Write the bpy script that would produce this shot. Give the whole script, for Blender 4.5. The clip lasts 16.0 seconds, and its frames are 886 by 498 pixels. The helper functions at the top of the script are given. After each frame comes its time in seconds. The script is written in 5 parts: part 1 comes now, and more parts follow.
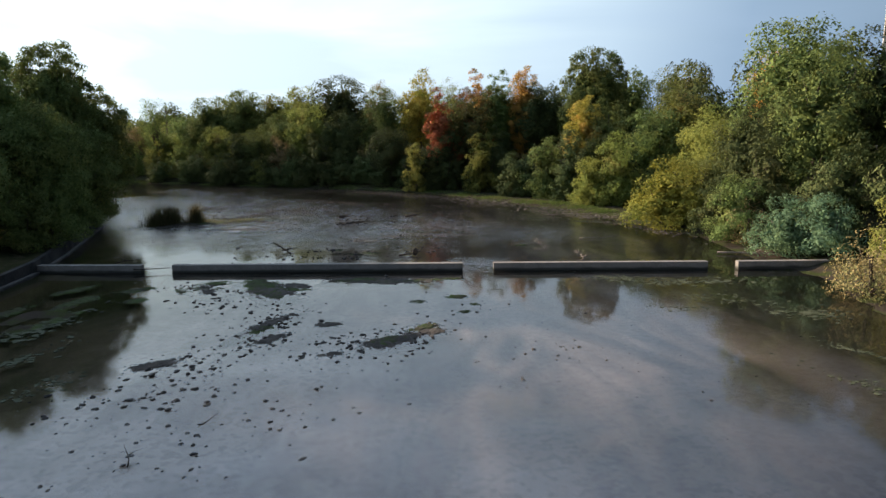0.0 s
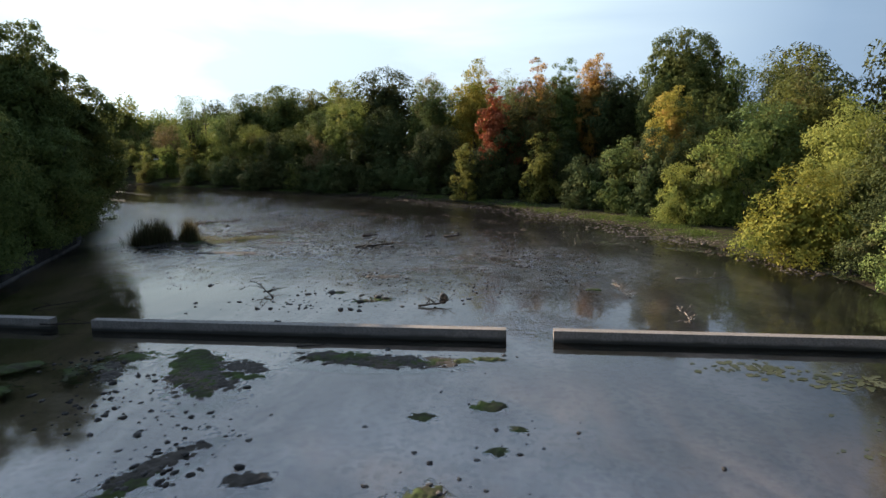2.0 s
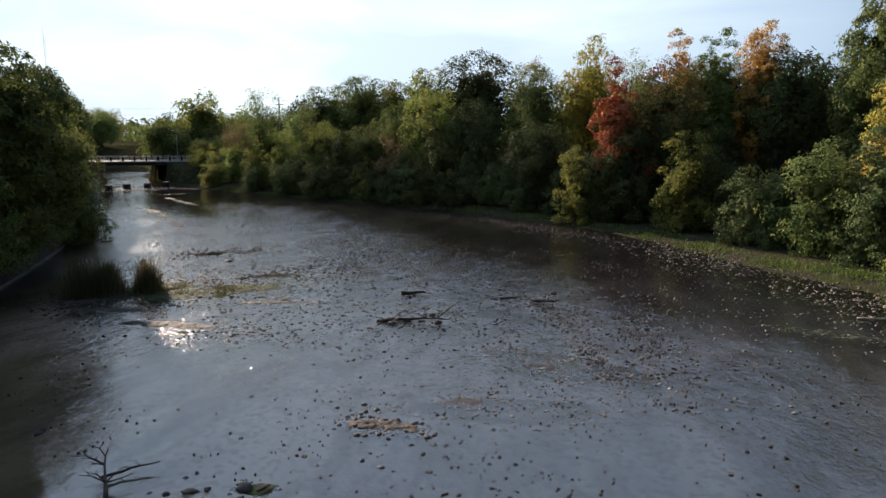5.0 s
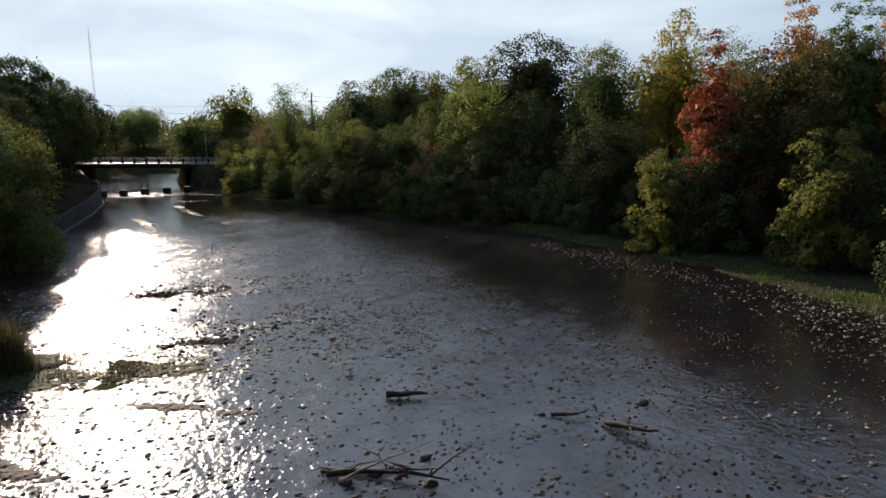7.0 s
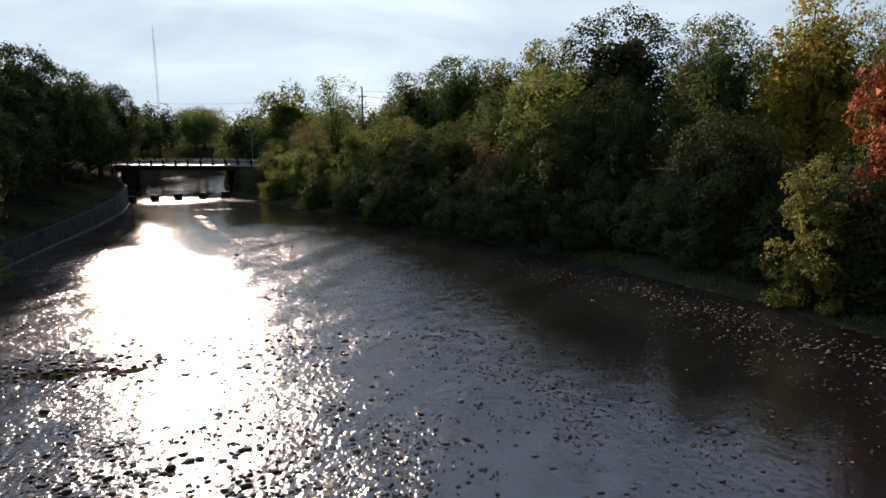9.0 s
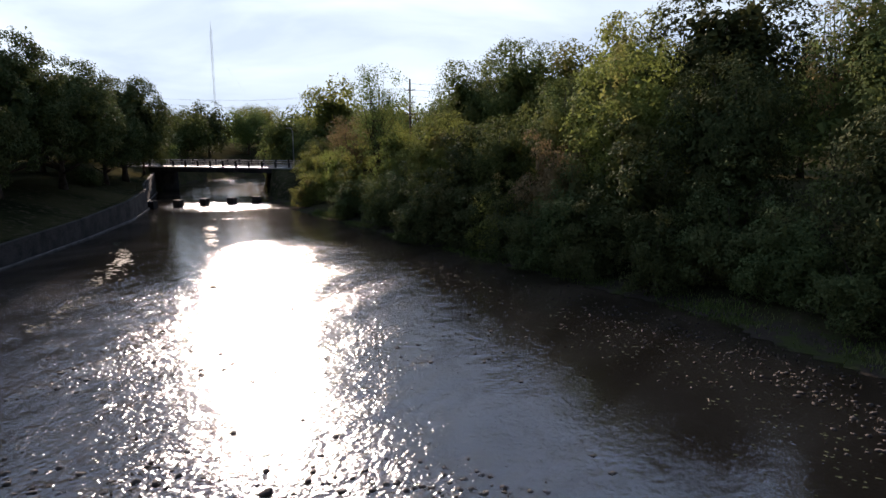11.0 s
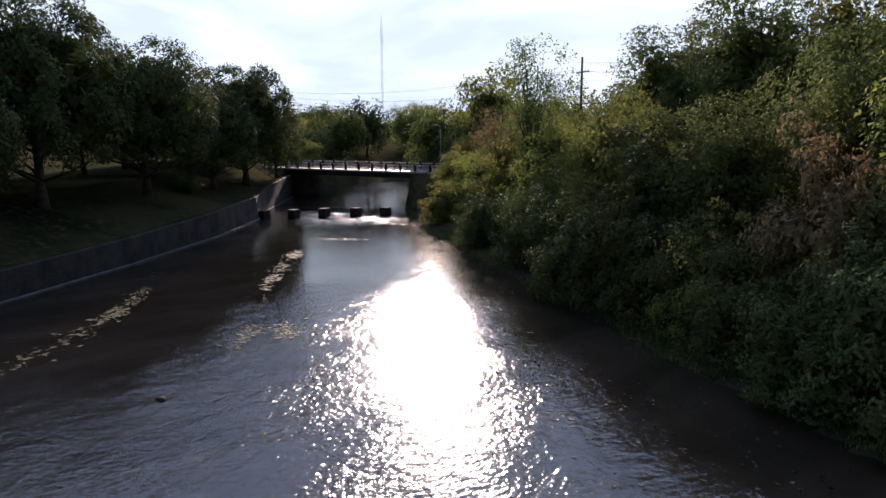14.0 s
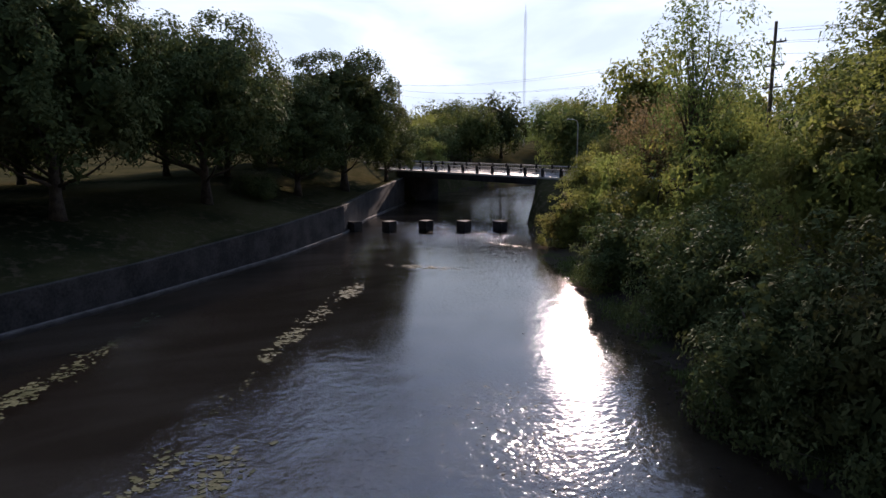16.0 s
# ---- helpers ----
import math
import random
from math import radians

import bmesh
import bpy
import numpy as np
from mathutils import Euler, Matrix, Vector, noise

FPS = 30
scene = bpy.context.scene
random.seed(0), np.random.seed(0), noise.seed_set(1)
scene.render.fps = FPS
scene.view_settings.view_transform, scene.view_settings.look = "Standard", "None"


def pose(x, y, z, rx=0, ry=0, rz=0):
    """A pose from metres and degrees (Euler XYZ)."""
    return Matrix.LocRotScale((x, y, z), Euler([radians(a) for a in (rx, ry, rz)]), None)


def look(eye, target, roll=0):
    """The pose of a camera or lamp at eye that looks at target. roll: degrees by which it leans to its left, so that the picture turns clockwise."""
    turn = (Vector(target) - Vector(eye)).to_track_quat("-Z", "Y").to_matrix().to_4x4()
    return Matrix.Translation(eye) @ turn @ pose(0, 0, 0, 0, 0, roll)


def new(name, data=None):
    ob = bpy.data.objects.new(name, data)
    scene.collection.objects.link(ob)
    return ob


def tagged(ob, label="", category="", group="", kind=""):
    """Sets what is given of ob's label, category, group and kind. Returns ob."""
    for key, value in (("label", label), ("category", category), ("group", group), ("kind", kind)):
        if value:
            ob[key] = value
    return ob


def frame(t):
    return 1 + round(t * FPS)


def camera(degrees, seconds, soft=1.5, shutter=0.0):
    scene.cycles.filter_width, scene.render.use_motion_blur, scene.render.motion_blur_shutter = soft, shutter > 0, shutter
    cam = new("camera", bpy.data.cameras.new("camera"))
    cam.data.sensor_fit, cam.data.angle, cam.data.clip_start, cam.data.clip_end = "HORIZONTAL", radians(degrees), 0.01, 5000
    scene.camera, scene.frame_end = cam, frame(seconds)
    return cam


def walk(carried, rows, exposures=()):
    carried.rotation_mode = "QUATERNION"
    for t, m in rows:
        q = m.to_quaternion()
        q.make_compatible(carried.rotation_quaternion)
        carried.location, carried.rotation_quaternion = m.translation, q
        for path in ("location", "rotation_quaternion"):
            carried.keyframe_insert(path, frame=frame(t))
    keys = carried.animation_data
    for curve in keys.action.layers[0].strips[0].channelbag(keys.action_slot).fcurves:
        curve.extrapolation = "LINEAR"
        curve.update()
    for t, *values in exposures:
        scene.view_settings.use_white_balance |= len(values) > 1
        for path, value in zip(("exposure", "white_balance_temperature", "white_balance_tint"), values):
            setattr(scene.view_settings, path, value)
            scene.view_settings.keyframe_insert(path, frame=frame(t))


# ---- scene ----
cam = camera(68.5, 16.0)
METRES, EYE, TILT, LEAN, TURN = 153.85, 12.0, 0.0, 0.0, 0.1
ROWS = [
    (0.0, 0.0, 0.0, 0.0, -0.11, -10.01, 0.62),
    (0.5, 0.0038, 0.0322, 0.0, 1.25, -10.02, 0.59),
    (1.0, 0.0069, 0.0645, 0.0, 2.67, -10.01, 0.57),
    (1.5, 0.0091, 0.0969, 0.0001, 4.05, -10.02, 0.57),
    (2.0, 0.0107, 0.1292, 0.0002, 5.44, -10.03, 0.56),
    (2.5, 0.0116, 0.1614, 0.0005, 6.79, -10.06, 0.55),
    (3.0, 0.0116, 0.1937, 0.0004, 7.77, -10.06, 0.52),
    (3.5, 0.0105, 0.2259, 0.0005, 8.5, -10.08, 0.5),
    (4.0, 0.009, 0.258, 0.0005, 9.41, -10.08, 0.48),
    (4.5, 0.0065, 0.2904, 0.0004, 12.46, -10.07, 0.45),
    (7.0, -0.0187, 0.4518, -0.0008, 20.42, -9.95, 0.4),
    (7.5, -0.0257, 0.4809, -0.001, 21.61, -9.96, 0.37),
    (8.0, -0.0338, 0.5118, -0.0011, 23.42, -9.94, 0.37),
    (8.5, -0.0427, 0.5424, -0.0011, 25.24, -9.94, 0.39),
    (9.0, -0.0525, 0.5726, -0.0012, 26.92, -9.91, 0.35),
    (11.5, -0.105, 0.7071, -0.0047, 35.64, -9.7, 0.25),
    (12.0, -0.1185, 0.7323, -0.0051, 38.59, -9.66, 0.23),
    (12.5, -0.1334, 0.7579, -0.0052, 40.16, -9.67, 0.2),
    (13.0, -0.1493, 0.7834, -0.0056, 42.13, -9.67, 0.25),
    (13.5, -0.1662, 0.809, -0.0063, 45.5, -9.64, 0.33),
    (14.0, -0.1845, 0.8339, -0.0072, 49.03, -9.58, 0.19),
    (14.5, -0.2035, 0.8585, -0.0078, 52.53, -9.56, 0.18),
    (15.0, -0.2239, 0.8819, -0.0084, 54.64, -9.56, 0.2),
    (15.5, -0.2456, 0.9044, -0.0087, 57.13, -9.59, 0.2),
    (16.0, -0.2687, 0.9269, -0.0091, 62.16, -9.55, 0.15),
]
walk(cam, [(t, pose(0, 0, EYE, TILT, LEAN, TURN) @ pose(METRES * x, METRES * y, METRES * z, 90 + pitch, roll, yaw)) for t, x, y, z, yaw, pitch, roll in ROWS],
     exposures=[(0.0, 1.66, 7100, 16), (4.0, 1.66, 6950, 18), (7.0, 1.2, 6950, 21), (9.0, 1.15, 6900, 22), (12.0, 1.38, 6650, 28), (16.0, 1.42, 6600, 30)])

# ---- light: low sun ahead and to the left, thin high cloud ----
SUN_AZ, SUN_EL = 50.0, 18.0
sun_dir = Vector((-math.sin(radians(SUN_AZ)) * math.cos(radians(SUN_EL)),
                  math.cos(radians(SUN_AZ)) * math.cos(radians(SUN_EL)), math.sin(radians(SUN_EL))))
sun = new("sun", bpy.data.lights.new("sun", "SUN"))
sun.data.energy, sun.data.angle, sun.data.color = 5.0, radians(0.6), (1.0, 0.88, 0.72)
sun.matrix_world = look(sun_dir * 200, (0, 0, 0))

world = bpy.data.worlds.new("sky")
scene.world = world
world.use_nodes = True
wn, wl = world.node_tree.nodes, world.node_tree.links
wn.clear()
w_out = wn.new("ShaderNodeOutputWorld")
w_bg = wn.new("ShaderNodeBackground")
w_sky = wn.new("ShaderNodeTexSky")
w_sky.sky_type, w_sky.sun_disc = "NISHITA", False
w_sky.sun_elevation, w_sky.sun_rotation = radians(SUN_EL), radians(-SUN_AZ)
w_sky.air_density, w_sky.dust_density, w_sky.ozone_density = 1.0, 0.5, 2.0
w_co = wn.new("ShaderNodeTexCoord")
w_map = wn.new("ShaderNodeMapping")
w_map.inputs["Scale"].default_value = (1.2, 2.4, 7.0)
w_map.inputs["Rotation"].default_value = (0.05, 0.08, 0.4)
w_noise = wn.new("ShaderNodeTexNoise")
w_noise.inputs["Scale"].default_value, w_noise.inputs["Detail"].default_value = 1.6, 7
w_noise.inputs["Distortion"].default_value = 0.5
w_ramp = wn.new("ShaderNodeValToRGB")
w_ramp.color_ramp.elements[0].position, w_ramp.color_ramp.elements[1].position = 0.40, 0.74
w_ramp.color_ramp.elements[0].color, w_ramp.color_ramp.elements[1].color = (0.45, 0.45, 0.45, 1), (0.92, 0.92, 0.92, 1)
w_mix = wn.new("ShaderNodeMix")
w_mix.data_type = "RGBA"
w_dot = wn.new("ShaderNodeVectorMath")
w_dot.operation = "DOT_PRODUCT"
w_dot.inputs[1].default_value = sun_dir
w_glow = wn.new("ShaderNodeMapRange")  # thin cloud scatters light forward: paler towards the sun
w_glow.inputs["From Min"].default_value, w_glow.inputs["From Max"].default_value = 0.3, 0.92
w_cloud = wn.new("ShaderNodeMix")
w_cloud.data_type = "RGBA"
w_cloud.inputs["A"].default_value, w_cloud.inputs["B"].default_value = (1.05, 1.7, 2.45, 1), (4.3, 5.4, 5.6, 1)
wl.new(w_co.outputs["Generated"], w_dot.inputs[0])
wl.new(w_dot.outputs["Value"], w_glow.inputs["Value"])
wl.new(w_glow.outputs["Result"], w_cloud.inputs["Factor"])
w_xyz = wn.new("ShaderNodeSeparateXYZ")
w_high = wn.new("ShaderNodeMapRange")  # the veil thins out and lets more blue through higher up
w_high.interpolation_type = "SMOOTHSTEP"
w_high.inputs["From Min"].default_value, w_high.inputs["From Max"].default_value = 0.18, 0.55
w_top = wn.new("ShaderNodeMix")
w_top.data_type = "RGBA"
w_tops = wn.new("ShaderNodeMix")
w_tops.data_type = "RGBA"
w_tops.inputs["A"].default_value, w_tops.inputs["B"].default_value = (1.15, 2.0, 3.3, 1), (5.9, 8.5, 12.0, 1)
w_side = wn.new("ShaderNodeMapRange")  # the veil is brighter on the sun's side
w_side.inputs["From Min"].default_value, w_side.inputs["From Max"].default_value = 0.2, 0.88
wl.new(w_dot.outputs["Value"], w_side.inputs["Value"])
wl.new(w_side.outputs["Result"], w_tops.inputs["Factor"])
wl.new(w_tops.outputs["Result"], w_top.inputs["B"])
wl.new(w_co.outputs["Generated"], w_xyz.inputs["Vector"])
wl.new(w_xyz.outputs["Z"], w_high.inputs["Value"])
wl.new(w_high.outputs["Result"], w_top.inputs["Factor"])
wl.new(w_cloud.outputs["Result"], w_top.inputs["A"])
wl.new(w_top.outputs["Result"], w_mix.inputs["B"])
w_bg.inputs["Strength"].default_value = 0.10
wl.new(w_co.outputs["Generated"], w_map.inputs["Vector"])
wl.new(w_map.outputs["Vector"], w_noise.inputs["Vector"])
wl.new(w_noise.outputs["Fac"], w_ramp.inputs["Fac"])
wl.new(w_ramp.outputs["Color"], w_mix.inputs["Factor"])
w_cap = wn.new("ShaderNodeVectorMath")  # haze evens out the glow round the sun
w_cap.operation = "MINIMUM"
w_cap.inputs[1].default_value = (1.35, 2.05, 2.9)
wl.new(w_sky.outputs["Color"], w_cap.inputs[0])
wl.new(w_cap.outputs["Vector"], w_mix.inputs["A"])
w_near = wn.new("ShaderNodeMapRange")  # bright veil close round the sun
w_near.interpolation_type = "SMOOTHSTEP"
w_near.inputs["From Min"].default_value, w_near.inputs["From Max"].default_value = 0.9972, 1.0
w_near.inputs["To Max"].default_value = 65.0
w_aur = wn.new("ShaderNodeVectorMath")
w_aur.operation = "MULTIPLY_ADD"
w_aur.inputs[1].default_value = (1.0, 0.93, 0.82)
wl.new(w_dot.outputs["Value"], w_near.inputs["Value"])
wl.new(w_near.outputs["Result"], w_aur.inputs[0])
wl.new(w_mix.outputs["Result"], w_aur.inputs[2])
w_back = wn.new("ShaderNodeMapRange")  # the sky opposite the sun is darker
w_back.inputs["From Min"].default_value, w_back.inputs["From Max"].default_value = -0.35, 0.45
w_back.inputs["To Min"].default_value, w_back.inputs["To Max"].default_value = 0.3, 1.0
w_dim = wn.new("ShaderNodeVectorMath")
w_dim.operation = "MULTIPLY"
wl.new(w_dot.outputs["Value"], w_back.inputs["Value"])
wl.new(w_aur.outputs["Vector"], w_dim.inputs[0])
wl.new(w_back.outputs["Result"], w_dim.inputs[1])
wl.new(w_dim.outputs["Vector"], w_bg.inputs["Color"])
wl.new(w_bg.outputs["Background"], w_out.inputs["Surface"])


# ---- materials ----
class Nodes:
    """A node material with a Principled shader and short calls for textures."""

    def __init__(self, name, rough=0.8, metal=0.0):
        self.mat = bpy.data.materials.new(name)
        self.mat.use_nodes = True
        self.n, self.l = self.mat.node_tree.nodes, self.mat.node_tree.links
        self.n.clear()
        self.out = self.n.new("ShaderNodeOutputMaterial")
        self.bsdf = self.n.new("ShaderNodeBsdfPrincipled")
        self.bsdf.inputs["Roughness"].default_value = rough
        self.bsdf.inputs["Metallic"].default_value = metal
        self.bsdf.inputs["Specular IOR Level"].default_value = 0.12
        self.l.new(self.bsdf.outputs["BSDF"], self.out.inputs["Surface"])
        self.geo = self.n.new("ShaderNodeNewGeometry")
        self.pos = self.geo.outputs["Position"]

    def put(self, source, target):
        if isinstance(source, bpy.types.NodeSocket):
            self.l.new(source, target)
        else:
            target.default_value = source

    def noise(self, scale, detail=4, rough=0.55, vector=None, distortion=0.0):
        t = self.n.new("ShaderNodeTexNoise")
        t.inputs["Scale"].default_value, t.inputs["Detail"].default_value = scale, detail
        t.inputs["Roughness"].default_value, t.inputs["Distortion"].default_value = rough, distortion
        self.put(vector or self.pos, t.inputs["Vector"])
        return t.outputs["Fac"]

    def voronoi(self, scale, out="Distance", vector=None):
        t = self.n.new("ShaderNodeTexVoronoi")
        t.inputs["Scale"].default_value = scale
        self.put(vector or self.pos, t.inputs["Vector"])
        return t.outputs[out]

    def scaled(self, sx, sy, sz, turn=0.0):
        m = self.n.new("ShaderNodeMapping")
        m.inputs["Scale"].default_value, m.inputs["Rotation"].default_value = (sx, sy, sz), (0, 0, radians(turn))
        self.put(self.pos, m.inputs["Vector"])
        return m.outputs["Vector"]

    def span(self, value, a, b, lo=0.0, hi=1.0):
        t = self.n.new("ShaderNodeMapRange")
        t.interpolation_type = "SMOOTHSTEP"
        for i, v in enumerate((value, a, b, lo, hi)):
            self.put(v, t.inputs[i])
        return t.outputs["Result"]

    def maths(self, op, a, b=0.0):
        t = self.n.new("ShaderNodeMath")
        t.operation = op
        self.put(a, t.inputs[0])
        self.put(b, t.inputs[1])
        return t.outputs[0]

    def blend(self, fac, a, b):
        t = self.n.new("ShaderNodeMix")
        t.data_type = "RGBA"
        for key, v in (("Factor", fac), ("A", a), ("B", b)):
            socket = [s for s in t.inputs if s.name == key and (s.type == ("VALUE" if key == "Factor" else "RGBA"))][0]
            self.put(v if not isinstance(v, tuple) else (*v, 1.0), socket)
        return [s for s in t.outputs if s.type == "RGBA"][0]

    def bump(self, height, strength=0.5, distance=0.05):
        t = self.n.new("ShaderNodeBump")
        t.inputs["Distance"].default_value = distance
        self.put(strength, t.inputs["Strength"])
        self.put(height, t.inputs["Height"])
        return t.outputs["Normal"]

    def finish(self, color, normal=None, rough=None):
        self.put(color if not isinstance(color, tuple) else (*color, 1.0), self.bsdf.inputs["Base Color"])
        if normal is not None:
            self.put(normal, self.bsdf.inputs["Normal"])
        if rough is not None:
            self.put(rough, self.bsdf.inputs["Roughness"])
        return self.mat


def mottled(name, c1, c2, scale, fine, rough=0.85, relief=0.4, depth=0.03, metal=0.0):
    k = Nodes(name, rough, metal)
    a, b = k.noise(scale, 5), k.noise(fine, 4)
    mixed = k.maths("ADD", k.maths("MULTIPLY", a, 0.65), k.maths("MULTIPLY", b, 0.35))
    return k.finish(k.blend(k.span(mixed, 0.35, 0.65), c1, c2), k.bump(b, relief, depth))


def leaf_material(name, dark, light, other, glow=0.26):
    """Leaves: colour by leaf and by tree, with light through the blade."""
    k = Nodes(name, 0.85)
    k.bsdf.inputs["Specular IOR Level"].default_value = 0.04
    info = k.n.new("ShaderNodeObjectInfo")
    island = k.geo.outputs["Random Per Island"]
    col = k.blend(island, dark, light)
    patch = k.noise(0.22, 3)
    col = k.blend(k.span(patch, 0.50, 0.72), col, other)
    hue = k.n.new("ShaderNodeHueSaturation")
    k.put(k.maths("ADD", 0.485, k.maths("MULTIPLY", info.outputs["Random"], 0.03)), hue.inputs["Hue"])
    k.put(k.maths("ADD", 0.75, k.maths("MULTIPLY", info.outputs["Random"], 0.5)), hue.inputs["Value"])
    k.put(col, hue.inputs["Color"])
    col = hue.outputs["Color"]
    k.finish(col)
    tr = k.n.new("ShaderNodeBsdfTranslucent")
    k.put(col, tr.inputs["Color"])
    mix = k.n.new("ShaderNodeMixShader")
    mix.inputs["Fac"].default_value = glow
    k.l.new(k.bsdf.outputs["BSDF"], mix.inputs[1])
    k.l.new(tr.outputs["BSDF"], mix.inputs[2])
    k.l.new(mix.outputs["Shader"], k.out.inputs["Surface"])
    return k.mat


LEAF = {
    "green": leaf_material("leaves_green", (0.062, 0.088, 0.028), (0.135, 0.172, 0.052), (0.155, 0.165, 0.05)),
    "deep": leaf_material("leaves_deep_green", (0.038, 0.054, 0.021), (0.086, 0.105, 0.037), (0.10, 0.105, 0.04), 0.17),
    "olive": leaf_material("leaves_olive", (0.100, 0.119, 0.027), (0.188, 0.213, 0.056), (0.200, 0.175, 0.062), 0.38),
    "yellowgreen": leaf_material("leaves_yellow_green", (0.135, 0.150, 0.036), (0.255, 0.262, 0.066), (0.150, 0.185, 0.048), 0.38),
    "gold": leaf_material("leaves_gold_green", (0.14, 0.145, 0.026), (0.25, 0.23, 0.045), (0.12, 0.15, 0.032)),
    "turning": leaf_material("leaves_turning", (0.17, 0.14, 0.045), (0.34, 0.24, 0.075), (0.48, 0.21, 0.065)),
    "maple": leaf_material("leaves_maple", (0.05, 0.055, 0.02), (0.11, 0.105, 0.035), (0.24, 0.07, 0.035), 0.3),
    "yellow": leaf_material("leaves_yellow", (0.22, 0.185, 0.035), (0.37, 0.30, 0.06), (0.163, 0.200, 0.037)),
    "orange": leaf_material("leaves_orange", (0.325, 0.150, 0.044), (0.450, 0.250, 0.075), (0.150, 0.163, 0.037)),
    "amber": leaf_material("leaves_amber", (0.20, 0.17, 0.036), (0.33, 0.26, 0.062), (0.36, 0.18, 0.055)),
    "red": leaf_material("leaves_red", (0.16, 0.033, 0.022), (0.29, 0.070, 0.042), (0.075, 0.070, 0.03), 0.16),
    "brown": leaf_material("leaves_brown", (0.125, 0.094, 0.044), (0.250, 0.181, 0.088), (0.125, 0.125, 0.050)),
    "bluegreen": leaf_material("leaves_blue_green", (0.062, 0.106, 0.056), (0.112, 0.163, 0.088), (0.100, 0.138, 0.062)),
}
BARK = mottled("bark", (0.035, 0.027, 0.02), (0.09, 0.072, 0.056), 1.5, 9.0, 0.95, 0.8, 0.05)
CONCRETE = mottled("weathered_concrete", (0.25, 0.235, 0.21), (0.42, 0.40, 0.36), 0.7, 14.0, 0.9, 0.4, 0.02)


def weir_concrete():
    """Old concrete with streaks, moss and a wet stain up from the waterline."""
    k = Nodes("weir_concrete", 0.88)
    a, b = k.noise(0.6, 5), k.noise(9.0, 5)
    streak = k.noise(2.2, 4, 0.6, k.scaled(0.5, 0.5, 0.15))
    col = k.blend(k.span(b, 0.3, 0.7), (0.14, 0.122, 0.108), (0.215, 0.19, 0.165))
    col = k.blend(k.maths("MULTIPLY", k.span(streak, 0.40, 0.70), 0.55), col, (0.13, 0.12, 0.10))
    xyz = k.n.new("ShaderNodeSeparateXYZ")
    k.put(k.pos, xyz.inputs["Vector"])
    level = k.maths("ADD", xyz.outputs["Z"], k.maths("MULTIPLY", a, 0.35))
    col = k.blend(k.span(level, 0.28, 0.52), (0.045, 0.042, 0.034), col)
    return k.finish(col, k.bump(b, 0.5, 0.03))


WEIR_CONCRETE = weir_concrete()
FOOTING = mottled("damp_footing_concrete", (0.05, 0.047, 0.044), (0.11, 0.10, 0.095), 0.7, 14.0, 0.9, 0.4, 0.02)
# near-black base colour: the shade on wall, blocks and bridge is put into it
DARK_CONCRETE = mottled("shaded_dark_concrete", (0.014, 0.0135, 0.013), (0.042, 0.039, 0.036), 0.5, 6.0, 0.95, 0.5, 0.03)
STONE = mottled("river_stone", (0.014, 0.012, 0.011), (0.055, 0.048, 0.042), 3.0, 22.0, 0.85, 0.5, 0.02)
DRIFTWOOD = mottled("driftwood", (0.10, 0.08, 0.065), (0.25, 0.21, 0.17), 3.0, 20.0, 0.85, 0.5, 0.01)
WET_WOOD = mottled("wet_wood", (0.018, 0.014, 0.011), (0.055, 0.043, 0.034), 3.0, 20.0, 0.85, 0.5, 0.01)
POLE_WOOD = mottled("pole_wood", (0.06, 0.045, 0.035), (0.12, 0.095, 0.075), 2.0, 12.0, 0.9, 0.4, 0.01)
STEEL = mottled("galvanised_steel", (0.30, 0.31, 0.32), (0.45, 0.46, 0.47), 2.0, 15.0, 0.45, 0.1, 0.005, 0.8)
ASPHALT = mottled("asphalt", (0.05, 0.05, 0.052), (0.085, 0.083, 0.08), 0.6, 30.0, 0.5, 0.2, 0.004)
ASPHALT.node_tree.nodes["Principled BSDF"].inputs["Specular IOR Level"].default_value = 0.5  # worn smooth, shines against the sun
STUCCO = mottled("beige_wall", (0.46, 0.36, 0.26), (0.54, 0.43, 0.31), 0.3, 8.0, 0.9, 0.2, 0.01)
ROOFING = mottled("dark_shingles", (0.05, 0.045, 0.045), (0.10, 0.095, 0.09), 0.8, 9.0, 0.9, 0.4, 0.03)
ALGAE = mottled("algae_mat", (0.030, 0.026, 0.018), (0.034, 0.052, 0.014), 0.9, 3.0, 0.8, 0.8, 0.05)
REED = leaf_material("reed_blades", (0.07, 0.075, 0.03), (0.16, 0.14, 0.07), (0.10, 0.11, 0.04), 0.2)


